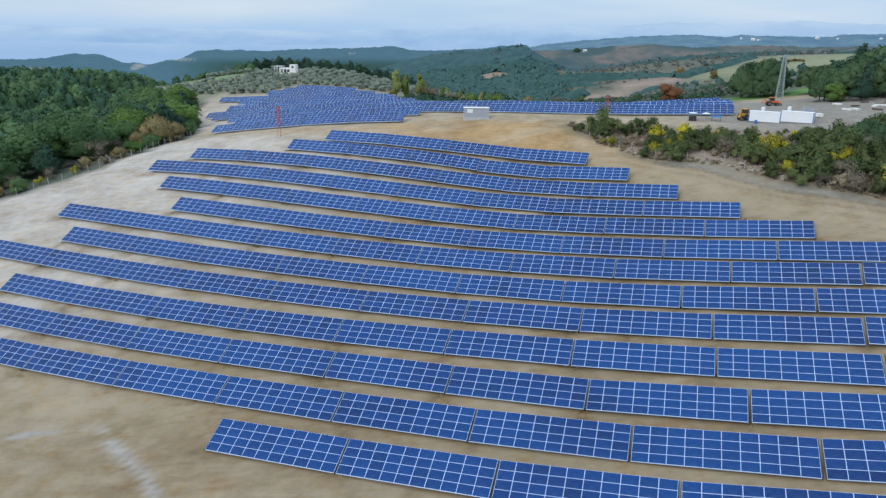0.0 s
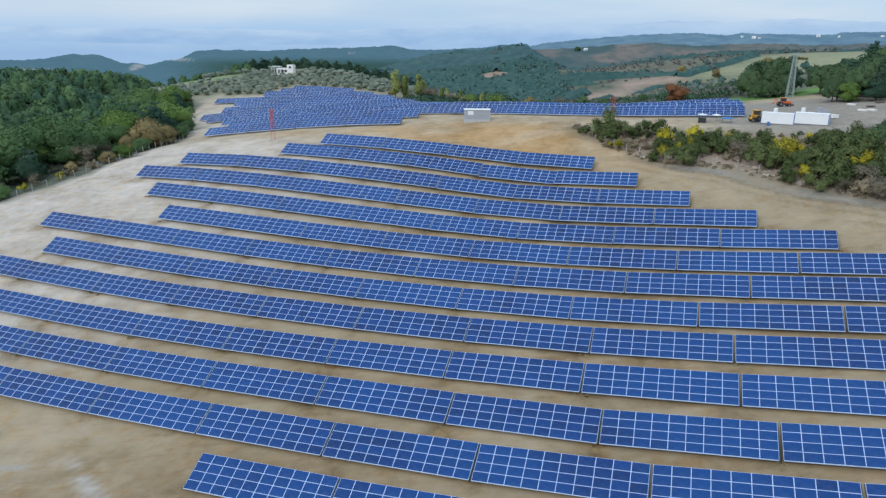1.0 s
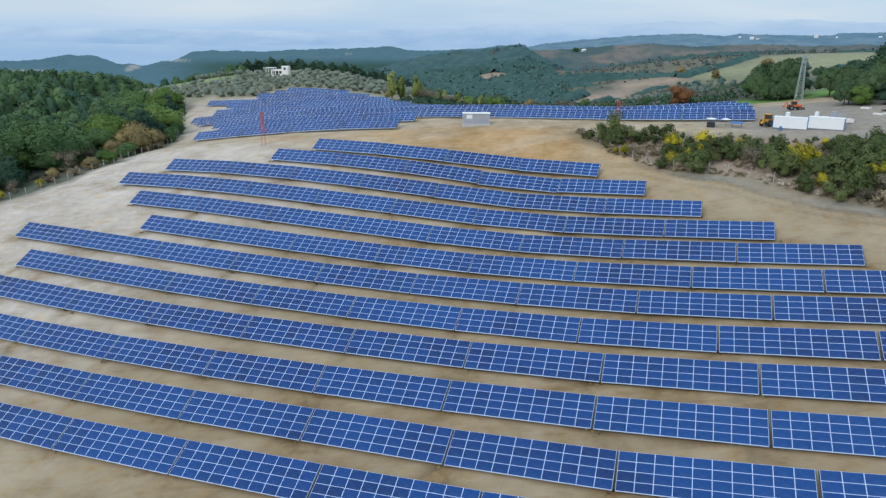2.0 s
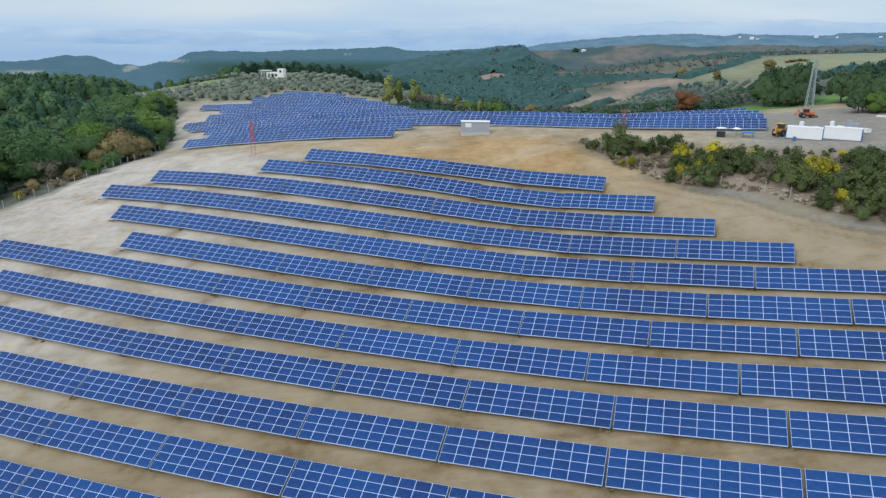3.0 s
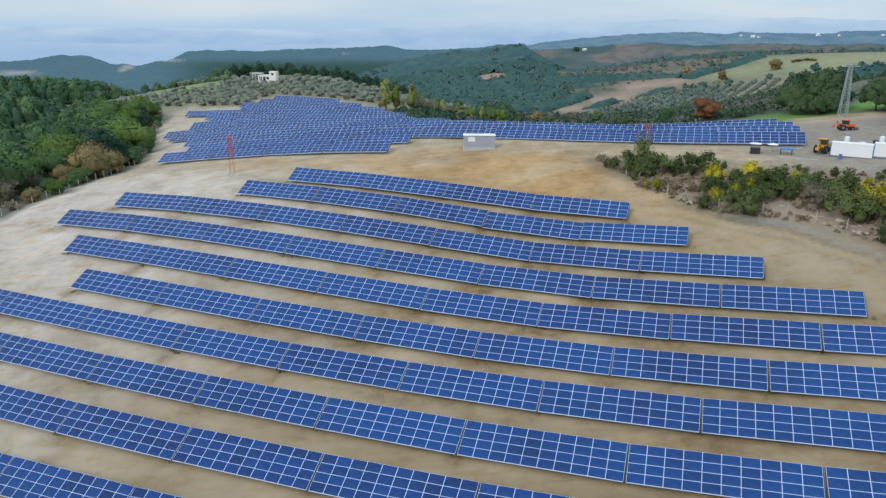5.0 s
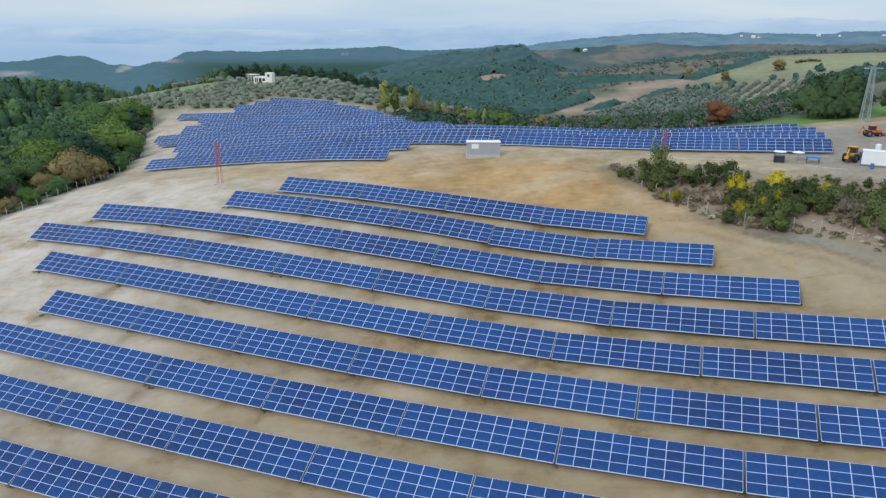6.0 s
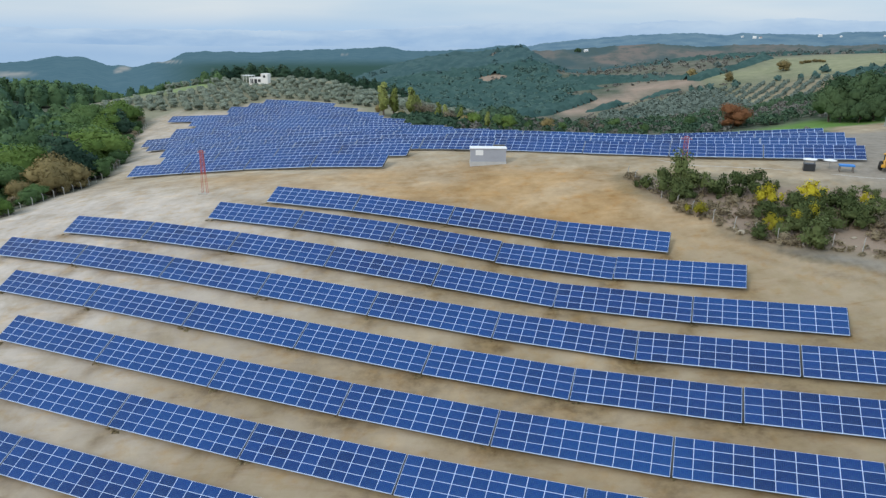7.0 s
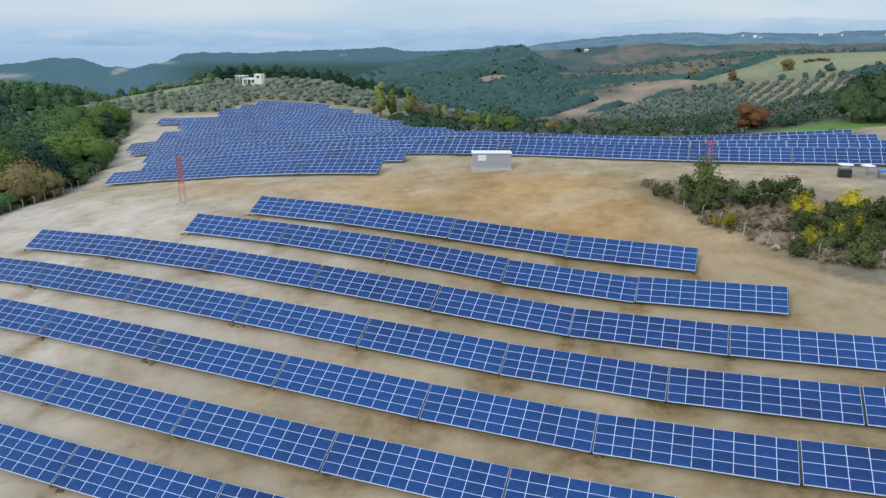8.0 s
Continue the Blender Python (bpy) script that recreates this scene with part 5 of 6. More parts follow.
# ---- woods and groves too far off to be counted ----
def woods(name, label, x, y, h, r, sprays, material, seed, lift=0.25, spread=0.22, solid=0.95):
    """Many plants at once: sprays of leaves over the dense inside of each crown."""
    rng = np.random.default_rng(seed)
    n = len(x)
    z = land(x, y)
    foot = np.stack([x, y, z], 1)
    base = np.repeat(foot, sprays, 0)
    R, H = np.repeat(r, sprays)[:, None], np.repeat(h, sprays)[:, None]
    d = rng.normal(size=(n * sprays, 3))
    d /= np.linalg.norm(d, axis=1, keepdims=True)
    d[:, 2] = np.abs(d[:, 2]) * 1.0 - 0.25
    up = rng.uniform(0.25, 0.72, (n * sprays, 1))
    p = base + np.concatenate([d[:, :2] * R * (1.15 - 0.75 * up), H * up + d[:, 2:] * R * 0.5], 1)
    face = d * 0.9 + 0.16 * rng.normal(size=d.shape) + np.array([0, 0, lift]) + np.array([0, 0, 1.0]) * (up - 0.4)
    face /= np.linalg.norm(face, axis=1, keepdims=True)
    nrm = face + 0.6 * rng.normal(size=d.shape)
    nrm /= np.linalg.norm(nrm, axis=1, keepdims=True)
    nrm *= -np.sign((nrm * face).sum(1, keepdims=True))
    a = np.cross(nrm, rng.normal(size=d.shape))
    a /= np.linalg.norm(a, axis=1, keepdims=True)
    b = np.cross(nrm, a)
    s = R * rng.uniform(0.25, 0.50, (n * sprays, 1)) * (20.0 / sprays) ** 0.5
    corners = np.stack([p - a * s, p + b * s * 0.75, p + a * s, p - b * s * 0.75], 1).reshape(-1, 3)
    normals = np.repeat(face, 4, 0)
    tone = np.clip(0.5 + 0.35 * soft_noise(x, y, 31.0) + spread * rng.normal(size=n), 0, 1)
    tint = np.repeat(tone, sprays * 4)
    if solid:
        rings, slices = [(0.10, 0.72, -0.2), (0.34, 0.86, 0.2), (0.60, 0.72, 0.7), (0.84, 0.42, 1.6), (1.0, 0.06, 3.0)], 7
        ang = np.arange(slices) * math.tau / slices + rng.uniform(0, 6, (n, 1, 1))
        f, w, rise = (np.array(c)[None, :, None] for c in zip(*rings))
        wide = solid * r[:, None, None] * w * (1 + 0.13 * rng.normal(size=(n, 5, slices)))
        tall = (0.72 * h + 0.25 * r)[:, None, None]
        core = np.stack([np.cos(ang) * wide, np.sin(ang) * wide, tall * f + 0 * wide], -1) + foot[:, None, None, :]
        away = np.stack([np.cos(ang) + 0 * wide, np.sin(ang) + 0 * wide, rise + lift + 0 * wide], -1)
        away /= np.linalg.norm(away, axis=-1, keepdims=True)
        patch = lambda g: np.stack([g[:, :-1], np.roll(g, -1, 2)[:, :-1], np.roll(g, -1, 2)[:, 1:], g[:, 1:]], 3).reshape(-1, 3)
        corners, normals = np.concatenate([corners, patch(core)]), np.concatenate([normals, patch(away)])
        tint = np.concatenate([tint, np.repeat(tone, 4 * slices * 4)])
    me = quads_mesh(name, corners, normals, material)
    attr = me.color_attributes.new("tint", "FLOAT_COLOR", "POINT")
    attr.data.foreach_set("color", np.repeat(tint, 4).astype(np.float32))
    return tagged(new(name, me), label, "woods", kind="stuff")


def wooded(x, y):
    """How thickly woods stand, 0 to 1."""
    u, v = to_site(x, y)
    open_land = np.maximum.reduce([shape(STRIP, x, y, 6), shape(MEADOW, x, y, 10), shape(GROVE, x, y, 6), 0.96 * shape(SCRUB, x, y, 20), ellipse(x, y, -85, 384, 102, 60, -8), ellipse(x, y, -143, 411, 34, 14, 38), ellipse(x, y, -158, 378, 40, 24, 10),
                                   ellipse(x, y, -18, 338, 36, 22, 0), ellipse(x, y, 66, 1085, 24, 24, 0), shape(GREEN, x, y, 4), shape(CLEAR, x, y, 6), 0.9 * ellipse(x, y, 820, 1300, 250, 70, 5)])
    patch = smooth(0.85 + 0.55 * soft_noise(x, y, 61.0) + 0.35 * soft_noise(x + 40, y, 23.0))
    scrubby = smooth((x - 230) / 300) * smooth((y - 500) / 200)
    w = (1 - open_land) * patch * (1 - 0.55 * scrubby)
    w = np.where(inside(BARE, u, v), 0, w)
    near = (u > edge_left(v) - 32) & (u < 120) & (v > 40) & (v < np.where(u < -215, 290, 268))
    return np.where(near, 0, w)


def edge_left(v):
    return np.interp(v, [40, 101, 120, 138, 172, 198, 233, 262, 284], [-160, -150, -143, -141.5, -153, -172, -203, -223, -250])


def scatter(seed, n, x0, x1, y0, y1):
    rng = np.random.default_rng(seed)
    x, y = rng.uniform(x0, x1, n), rng.uniform(y0, y1, n)
    keep = rng.random(n) < wooded(x, y)
    # only what the open view ahead can reach
    keep &= np.abs(x) < 0.72 * (y + 60)
    return x[keep], y[keep], rng


x, y, rng = scatter(3, 2900, -420, -60, 110, 520)
woods("woods", "dense mixed wood on the lower slopes", x, y, np.where((y > 390) & (x > -188), 0.55, 1.0) * rng.uniform(10, 15, len(x)), np.where((y > 390) & (x > -188), 0.7, 1.0) * rng.uniform(3.8, 6.0, len(x)), 90, M_OAKWOOD, 4)
x, y, rng = scatter(8, 2200, -420, -20, 130, 600)
woods("woods", "dense dark pine wood on the lower slopes", x, y, np.where((y > 390) & (x > -188), 0.55, 1.0) * rng.uniform(11, 15, len(x)), np.where((y > 390) & (x > -188), 0.7, 1.0) * rng.uniform(3.0, 4.6, len(x)), 70, M_PINEWOOD, 9)
x, y, rng = scatter(5, 4600, -60, 330, 290, 700)
low = (x > 30) & (y < 425)
keep = np.where(low, rng.random(len(x)) < 0.7, (y < 440) | (wooded(x, y) < 0.7) | (rng.random(len(x)) < 0.25))
x, y, low = x[keep], y[keep], low[keep]
h = np.where(low, rng.uniform(2.2, 4.2, len(x)), rng.uniform(6, 10, len(x)))
r = np.where(low, rng.uniform(1.6, 2.6, len(x)), rng.uniform(2.8, 4.6, len(x)))
h = h * np.where(x < 90, 0.35 + 0.65 * smooth((y - 318) / 60), 1.0)
near = y < 440
woods("woods", "mixed wood in the dip behind the solar field", x[near], y[near], h[near], r[near], 100, M_DIPWOOD, 15, 0.4, 0.2)
woods("woods", "mixed wood on the far side of the dip", x[~near], y[~near], h[~near], r[~near], 44, M_DIPWOOD, 25, 0.5, 0.15)
x, y, rng = scatter(6, 12500, -320, 900, 620, 1330)
keep = ((x < 0.24 * y) | (y < 1160)) & ((wooded(x, y) < 0.7) | (rng.random(len(x)) < np.where((y > 760) & (y < 1140) & (x < 270), 0.25, 0.02)))  # closed stands show little but their roof
x, y = x[keep], y[keep]
h, r = rng.uniform(6, 10, len(x)), rng.uniform(3.4, 5.4, len(x))
# farther woods take leaf colours with more haze painted in
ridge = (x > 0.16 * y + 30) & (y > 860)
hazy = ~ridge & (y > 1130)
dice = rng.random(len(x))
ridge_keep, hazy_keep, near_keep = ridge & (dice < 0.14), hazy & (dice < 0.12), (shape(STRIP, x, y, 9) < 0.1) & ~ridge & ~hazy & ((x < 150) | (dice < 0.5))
for label, pick, m, seed in (("distant dark woods across the valley", near_keep, M_FARWOOD, 7), ("hazy woods on the hill across the valley", hazy_keep, M_HAZYWOOD, 107), ("thin woods along the far ridge, greyed by painted haze", ridge_keep, M_RIDGEWOOD, 207)):
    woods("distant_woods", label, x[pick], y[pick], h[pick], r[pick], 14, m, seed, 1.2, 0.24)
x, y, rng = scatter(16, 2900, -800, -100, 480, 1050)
woods("distant_woods", "distant woods below the ridge, painted blue with haze", x, y, rng.uniform(8, 12, len(x)), rng.uniform(5.0, 8.0, len(x)), 16, M_HAZYWOOD, 17, 1.6, 0.1)


def canopy(name, label, x0, x1, y0, y1, step, tall, reach, material=M_CANOPY):
    """The closed roof of leaves under the outer sprays of a far wood, one bump a crown."""
    X, Y = np.meshgrid(np.arange(x0, x1, step), np.arange(y0, y1, step))
    rng = np.random.default_rng(77)
    X, Y = X + rng.uniform(-0.3, 0.3, X.shape) * step, Y + rng.uniform(-0.3, 0.3, X.shape) * step
    cover = sum(wooded(X + 7 * math.cos(k), Y + 7 * math.sin(k)) for k in (0, 1.26, 2.51, 3.77, 5.03)) / 5
    bumps = 0.5 + 0.28 * soft_noise(X, Y, 3.6) + 0.22 * soft_noise(X + 31, Y, 7.7) + 0.12 * rng.normal(size=X.shape)
    up = tall * smooth((cover - 0.25) / 0.3)
    Z = land(X, Y) - 1.5 + up * (0.30 + 0.68 * bumps)
    keep = ((cover > 0.22) & (np.abs(X) < reach * (Y + 60)))
    idx = np.arange(X.size).reshape(X.shape)
    ok = keep[:-1, :-1] & keep[:-1, 1:] & keep[1:, 1:] & keep[1:, :-1]
    quads = np.stack([idx[:-1, :-1], idx[:-1, 1:], idx[1:, 1:], idx[1:, :-1]], -1)[ok]
    me = bpy.data.meshes.new(name)
    me.from_pydata(np.stack([X, Y, Z], -1).reshape(-1, 3), [], quads)
    me.polygons.foreach_set("use_smooth", np.ones(len(quads), bool))
    me.materials.append(material)
    return tagged(new(name, me), label, "woods", kind="stuff")


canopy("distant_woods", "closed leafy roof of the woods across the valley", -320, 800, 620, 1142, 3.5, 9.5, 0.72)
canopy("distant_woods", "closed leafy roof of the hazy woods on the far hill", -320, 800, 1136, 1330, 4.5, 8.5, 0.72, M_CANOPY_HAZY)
canopy("woods", "closed leafy roof of the wood in the dip", -60, 330, 428, 640, 2.6, 7.5, 0.72, M_CANOPY_DIP)
canopy("distant_woods", "closed leafy roof of the woods below the ridge, painted blue with haze", -800, -100, 480, 1050, 5.0, 9.0, 0.72, M_CANOPY_HAZY)
# brown heath and low brush on the bare ridges
rng = np.random.default_rng(18)
x, y = rng.uniform(60, 700, 9000), rng.uniform(640, 1250, 9000)
keep = (rng.random(9000) < np.maximum(0.25 * shape(SCRUB, x, y, 24), 0.12 * (1 - shape(MEADOW, x, y, 8)) * (y > 850))) | inside(CLEAR, x, y) & (rng.random(9000) < 0.7)
keep &= shape(STRIP, x, y, 8) < 0.1
x, y = x[keep], y[keep]
woods("heath", "grey-brown heath and low brush on the ridge", x, y, np.where(y < 850, 0.6, 1.0) * rng.uniform(1.0, 2.4, len(x)), np.where(y < 850, 0.6, 1.0) * rng.uniform(1.8, 3.4, len(x)), 14, M_HEATH, 19, 1.4, 0.15, solid=0)
# a grove of olives across the dip, in lines
gx, gy = np.meshgrid(np.arange(-40, 41) * 5.0, np.arange(-16, 17) * 11.5)
g = radians(50)
gx, gy = 280 + gx * math.cos(g) - gy * math.sin(g), 725 + gx * math.sin(g) + gy * math.cos(g)
keep = inside(GROVE, gx.ravel(), gy.ravel())
gx, gy = gx.ravel()[keep], gy.ravel()[keep]
rng = np.random.default_rng(12)
woods("olive_grove", "grey-green olive grove planted in lines", gx + rng.normal(size=len(gx)), gy + rng.normal(size=len(gx)), rng.uniform(3.6, 5.0, len(gx)), np.where(gx < 290, 2.0, 1.0) * rng.uniform(2.0, 2.6, len(gx)), 26, M_GROVE, 13, 1.0, 0.12)

# low brush on the slope just behind the solar field
rng = np.random.default_rng(41)
bu, bv = rng.uniform(-112, 12, 2600), rng.uniform(226, 320, 2600)
x, y = to_world(bu, bv)
keep = ~inside(BARE, bu - 2, bv - 4) & ~inside(BARE, bu + 3, bv - 7) & (shape(GREEN, x, y, 4) < 0.2) & (np.hypot(x - 78.5, y - 243) > 6) & (rng.random(2600) < 0.55 + 0.4 * soft_noise(x, y, 13.0)) & (bv > 232 - 0.35 * (bu + 20))
x, y = x[keep], y[keep]
half = rng.random(len(x)) < 0.28
for name, label, pick, m in (("brush", "grey-brown brush behind the solar field", half, M_HEATH), ("brush", "low green scrub behind the solar field", ~half, M_DIPWOOD)):
    n = int(pick.sum())
    woods(name, label, x[pick], y[pick], rng.uniform(1.2, 3.0, n), rng.uniform(0.8, 1.9, n), 34, m, 43, 0.7, solid=0)
# dry weeds along the lower edges of the tables
wu, wv = [], []
for v_top, u0, first, last in NEAR_ROWS:
    for k in range(first, last + 1):
        n = int(rng.integers(0, 9))
        wu += list(u0 + k * PITCH + rng.normal(0, 0.5, n))
        wv += list(v_top - DEEP * CB + 0.4 + rng.normal(0, 0.2, n))
x, y = to_world(np.array(wu), np.array(wv))
woods("weeds", "dry olive weeds growing at the ends of the solar tables", x, y, rng.uniform(0.06, 0.16, len(x)), rng.uniform(0.12, 0.32, len(x)), 14, M_WEED, 44, 0.9, solid=0)
# dense low undergrowth on the earth bank
bu, bv = rng.uniform(-34, 60, 9000), rng.uniform(118, 174, 9000)
keep = inside(BANK, bu, bv) & (rng.random(9000) < 0.42 + 0.4 * soft_noise(bu, bv, 3.1)) & ~((bv > 166) & (bu > -12))
x, y = to_world(bu[keep], bv[keep])
woods("undergrowth", "brown and olive undergrowth on the earth bank", x, y, rng.uniform(0.15, 0.55, len(x)), rng.uniform(0.3, 0.65, len(x)), 40, M_UNDER, 46, 1.6, solid=0)


# ================= built things =================
def kiosk():
    """The precast transformer kiosk on its plinth."""
    at = stand(-59.0, 178.0, 20.8, -0.35)
    k = thing("transformer_kiosk", "pale grey concrete transformer kiosk with a flat roof", "kiosk", at)
    part("plinth", boxed(-3.55, 3.55, -1.4, 1.4, -1.2, 0.15, 0.03), M_CONCRETE, k)
    part("body", boxed(-3.45, 3.45, -1.3, 1.3, 0.15, 2.65, 0.03), M_KIOSK, k)
    part("roof", boxed(-3.6, 3.6, -1.45, 1.45, 2.65, 2.8, 0.04), M_WHITE, k, "white roof slab")
    part("sign", boxed(-2.5, -1.0, -1.325, -1.302, 1.4, 2.4, 0.005), M_WHITE, k, "plain white sign board")
    for x in (0.2, 1.6):
        d = part("door", boxed(x, x + 1.25, -1.33, -1.302, 0.2, 2.35, 0.01), M_KIOSK, k, "grey louvred steel door")
        bm = bmesh.new()
        for i in range(8):
            box(bm, x + 0.15, x + 1.1, -1.345, -1.332, 0.6 + i * 0.1, 0.65 + i * 0.1)
        part("louvre", bm, M_KIOSK, d)


kiosk()


def lattice_mast(name, label, at, legs, h, w0, w1, bays, rod, material, arms, foot=0.0, deep=0.9):
    """A tapered lattice mast: corner legs, cross bracing, arms at the top."""
    m = thing(name, label, "mast", at)
    corner = [(-1, -1), (1, -1), (1, 1), (-1, 1)] if legs == 4 else [(-1, 0), (1, 0)]
    wide = lambda z: (w0 + (w1 - w0) * z / h) / 2
    pt = lambda c, z: Vector((c[0] * wide(z), c[1] * wide(z) * deep, z))
    for c in corner:
        bm = bmesh.new()
        bar(bm, pt(c, -0.6), pt(c, h), rod)
        part("leg", bm, material, m)
    sides = list(zip(corner, corner[1:] + corner[:1])) if legs == 4 else [(corner[0], corner[1])]
    zs = [foot + (h - foot) * (i / bays) ** 0.9 for i in range(bays + 1)]
    for i in range(bays):
        for a, b in sides:
            bm = bmesh.new()
            bar(bm, pt(a, zs[i]), pt(b, zs[i + 1]), rod * 0.6)
            bar(bm, pt(b, zs[i]), pt(a, zs[i + 1]), rod * 0.6)
            bar(bm, pt(a, zs[i + 1]), pt(b, zs[i + 1]), rod * 0.6)
            part("brace", bm, material, m)
    for z, reach in arms:
        bm = bmesh.new()
        bar(bm, (-reach, 0, z), (reach, 0, z), rod * 1.2)
        bar(bm, (-reach, 0, z), (0, 0, z + 0.5), rod * 0.7)
        bar(bm, (reach, 0, z), (0, 0, z + 0.5), rod * 0.7)
        arm = part("crossarm", bm, material, m)
        for x in (-reach * 0.9, 0.0, reach * 0.9):
            bm = bmesh.new()
            tube(bm, (x, 0, z + 0.05), (x, 0, z + 0.4), 0.06, 0.045, 7)
            part("insulator", bm, M_CONCRETE, arm)
    part("footing", boxed(-w0 / 2 - 0.35, w0 / 2 + 0.35, -w0 / 2 - 0.3, w0 / 2 + 0.3, -0.9, 0.05, 0.03), M_DRAIN, m)
    return m


lattice_mast("power_pole", "red lattice steel power pole on bare soil", stand(-105.0, 150.2, 0), 4, 8.0, 1.1, 0.62, 5, 0.056, M_REDSTEEL, [(7.6, 0.9)], 3.4, 0.4)
lattice_mast("power_pole", "red lattice steel power pole behind shrubs", stand(-22.3, 170.6, 0), 4, 8.2, 1.1, 0.62, 5, 0.056, M_REDSTEEL, [(7.8, 0.9)], 3.4, 0.4)
lattice_mast("lattice_tower", "tall grey galvanised lattice tower beside the yard", stand(21.3, 243.0, 10), 4, 13.5, 2.0, 0.8, 9, 0.11, M_LATTICE, [(13.2, 2.2)])


def site_cabin(u, v, turn, windows):
    """A white site cabin with a blue frame."""
    c = thing("site_cabin", "white site cabin with blue corner posts in the yard", "cabin", stand(u, v, turn), "site cabins")
    L, W, H = 3.5, 1.2, 2.45
    part("body", boxed(-L, L, -W, W, 0.12, H, 0.02), M_WHITE, c)
    part("roof", boxed(-L - 0.04, L + 0.04, -W - 0.04, W + 0.04, H, H + 0.1, 0.02), M_WHITE, c)
    for x in (-L, L):
        for y in (-W, W):
            part("corner_post", boxed(x - 0.07, x + 0.07, y - 0.07, y + 0.07, 0.0, H + 0.02), M_BLUEPAINT, c, "blue corner post")
    part("base_rail", boxed(-L, L, -W - 0.03, -W + 0.05, -0.3, 0.12), M_STEEL, c, "grey base rail")
    for x in windows:
        w = part("window", boxed(x - 0.45, x + 0.45, W + 0.002, W + 0.03, 1.1, 2.0), M_DARK, c)
        part("window_frame", boxed(x - 0.52, x + 0.52, W + 0.002, W + 0.015, 1.03, 2.07), M_BLUEPAINT, w)
    return c


site_cabin(14.5, 180.3, -12, (-2.0, 1.6))
site_cabin(21.4, 178.84, -12, (-1.6, 2.0))


def wheel(parent, x, y, r, w):
    bm = bmesh.new()
    tube(bm, (x, y - w / 2, r), (x, y + w / 2, r), r, r, 18)
    t = part("wheel", bm, M_RUBBER, parent)
    bm = bmesh.new()
    tube(bm, (x, y - w / 2 - 0.015, r), (x, y + w / 2 + 0.015, r), r * 0.5, r * 0.5, 14)
    part("rim", bm, M_STEEL, t)


def backhoe(name, label, at, paint, size):
    """A wheeled backhoe loader: chassis, cab, bonnet, bucket and raised boom."""
    m = thing(name, label, "machine", at @ Matrix.Scale(size, 4))
    part("chassis", boxed(-1.9, 1.9, -0.6, 0.6, 0.55, 1.05, 0.05), M_DARK, m)
    part("bonnet", boxed(0.45, 2.0, -0.55, 0.55, 1.0, 1.75, 0.1), paint, m)
    cab = part("cab", boxed(-1.0, 0.45, -0.75, 0.75, 1.05, 1.6, 0.05), paint, m)
    part("cab_glass", boxed(-0.95, 0.4, -0.7, 0.7, 1.6, 2.6, 0.04), M_DARK, cab, "dark cab windows")
    part("cab_roof", boxed(-1.1, 0.55, -0.82, 0.82, 2.6, 2.75, 0.05), paint, cab)
    for x, y, r, w in ((1.35, -0.85, 0.5, 0.35), (1.35, 0.85, 0.5, 0.35), (-1.15, -0.9, 0.75, 0.45), (-1.15, 0.9, 0.75, 0.45)):
        wheel(m, x, y, r, w)
    bm = bmesh.new()
    for y in (-0.55, 0.55):
        bar(bm, (0.9, y, 1.5), (2.7, y, 0.6), 0.14)
    part("loader_arm", bm, paint, m)
    bm = bmesh.new()
    prof = [(2.6, 0.15), (3.35, 0.12), (3.0, 0.25), (2.75, 0.5), (2.75, 0.95), (2.6, 0.95)]
    sides = [[bm.verts.new((x, y, z)) for x, z in prof] for y in (-1.0, 1.0)]
    for i in range(len(prof)):
        j = (i + 1) % len(prof)
        bm.faces.new((sides[0][i], sides[0][j], sides[1][j], sides[1][i]))
    bm.faces.new(sides[0][::-1])
    bm.faces.new(sides[1])
    part("bucket", bm, M_STEEL, m)
    bm = bmesh.new()
    bar(bm, (-1.8, 0, 0.9), (-2.5, 0, 2.5), 0.22)
    bar(bm, (-2.5, 0, 2.5), (-3.1, 0, 1.2), 0.18)
    box(bm, -3.45, -2.95, -0.3, 0.3, 0.75, 1.25, 0.05)
    part("boom", bm, paint, m)
    return m


backhoe("backhoe_loader", "yellow backhoe loader parked beside the white cabins", stand(10.0, 183.6, 65), M_YELLOWPAINT, 1.0)
backhoe("tractor", "orange tractor with a loader parked in the yard", stand(17.5, 210.0, 15), M_ORANGE, 0.85)


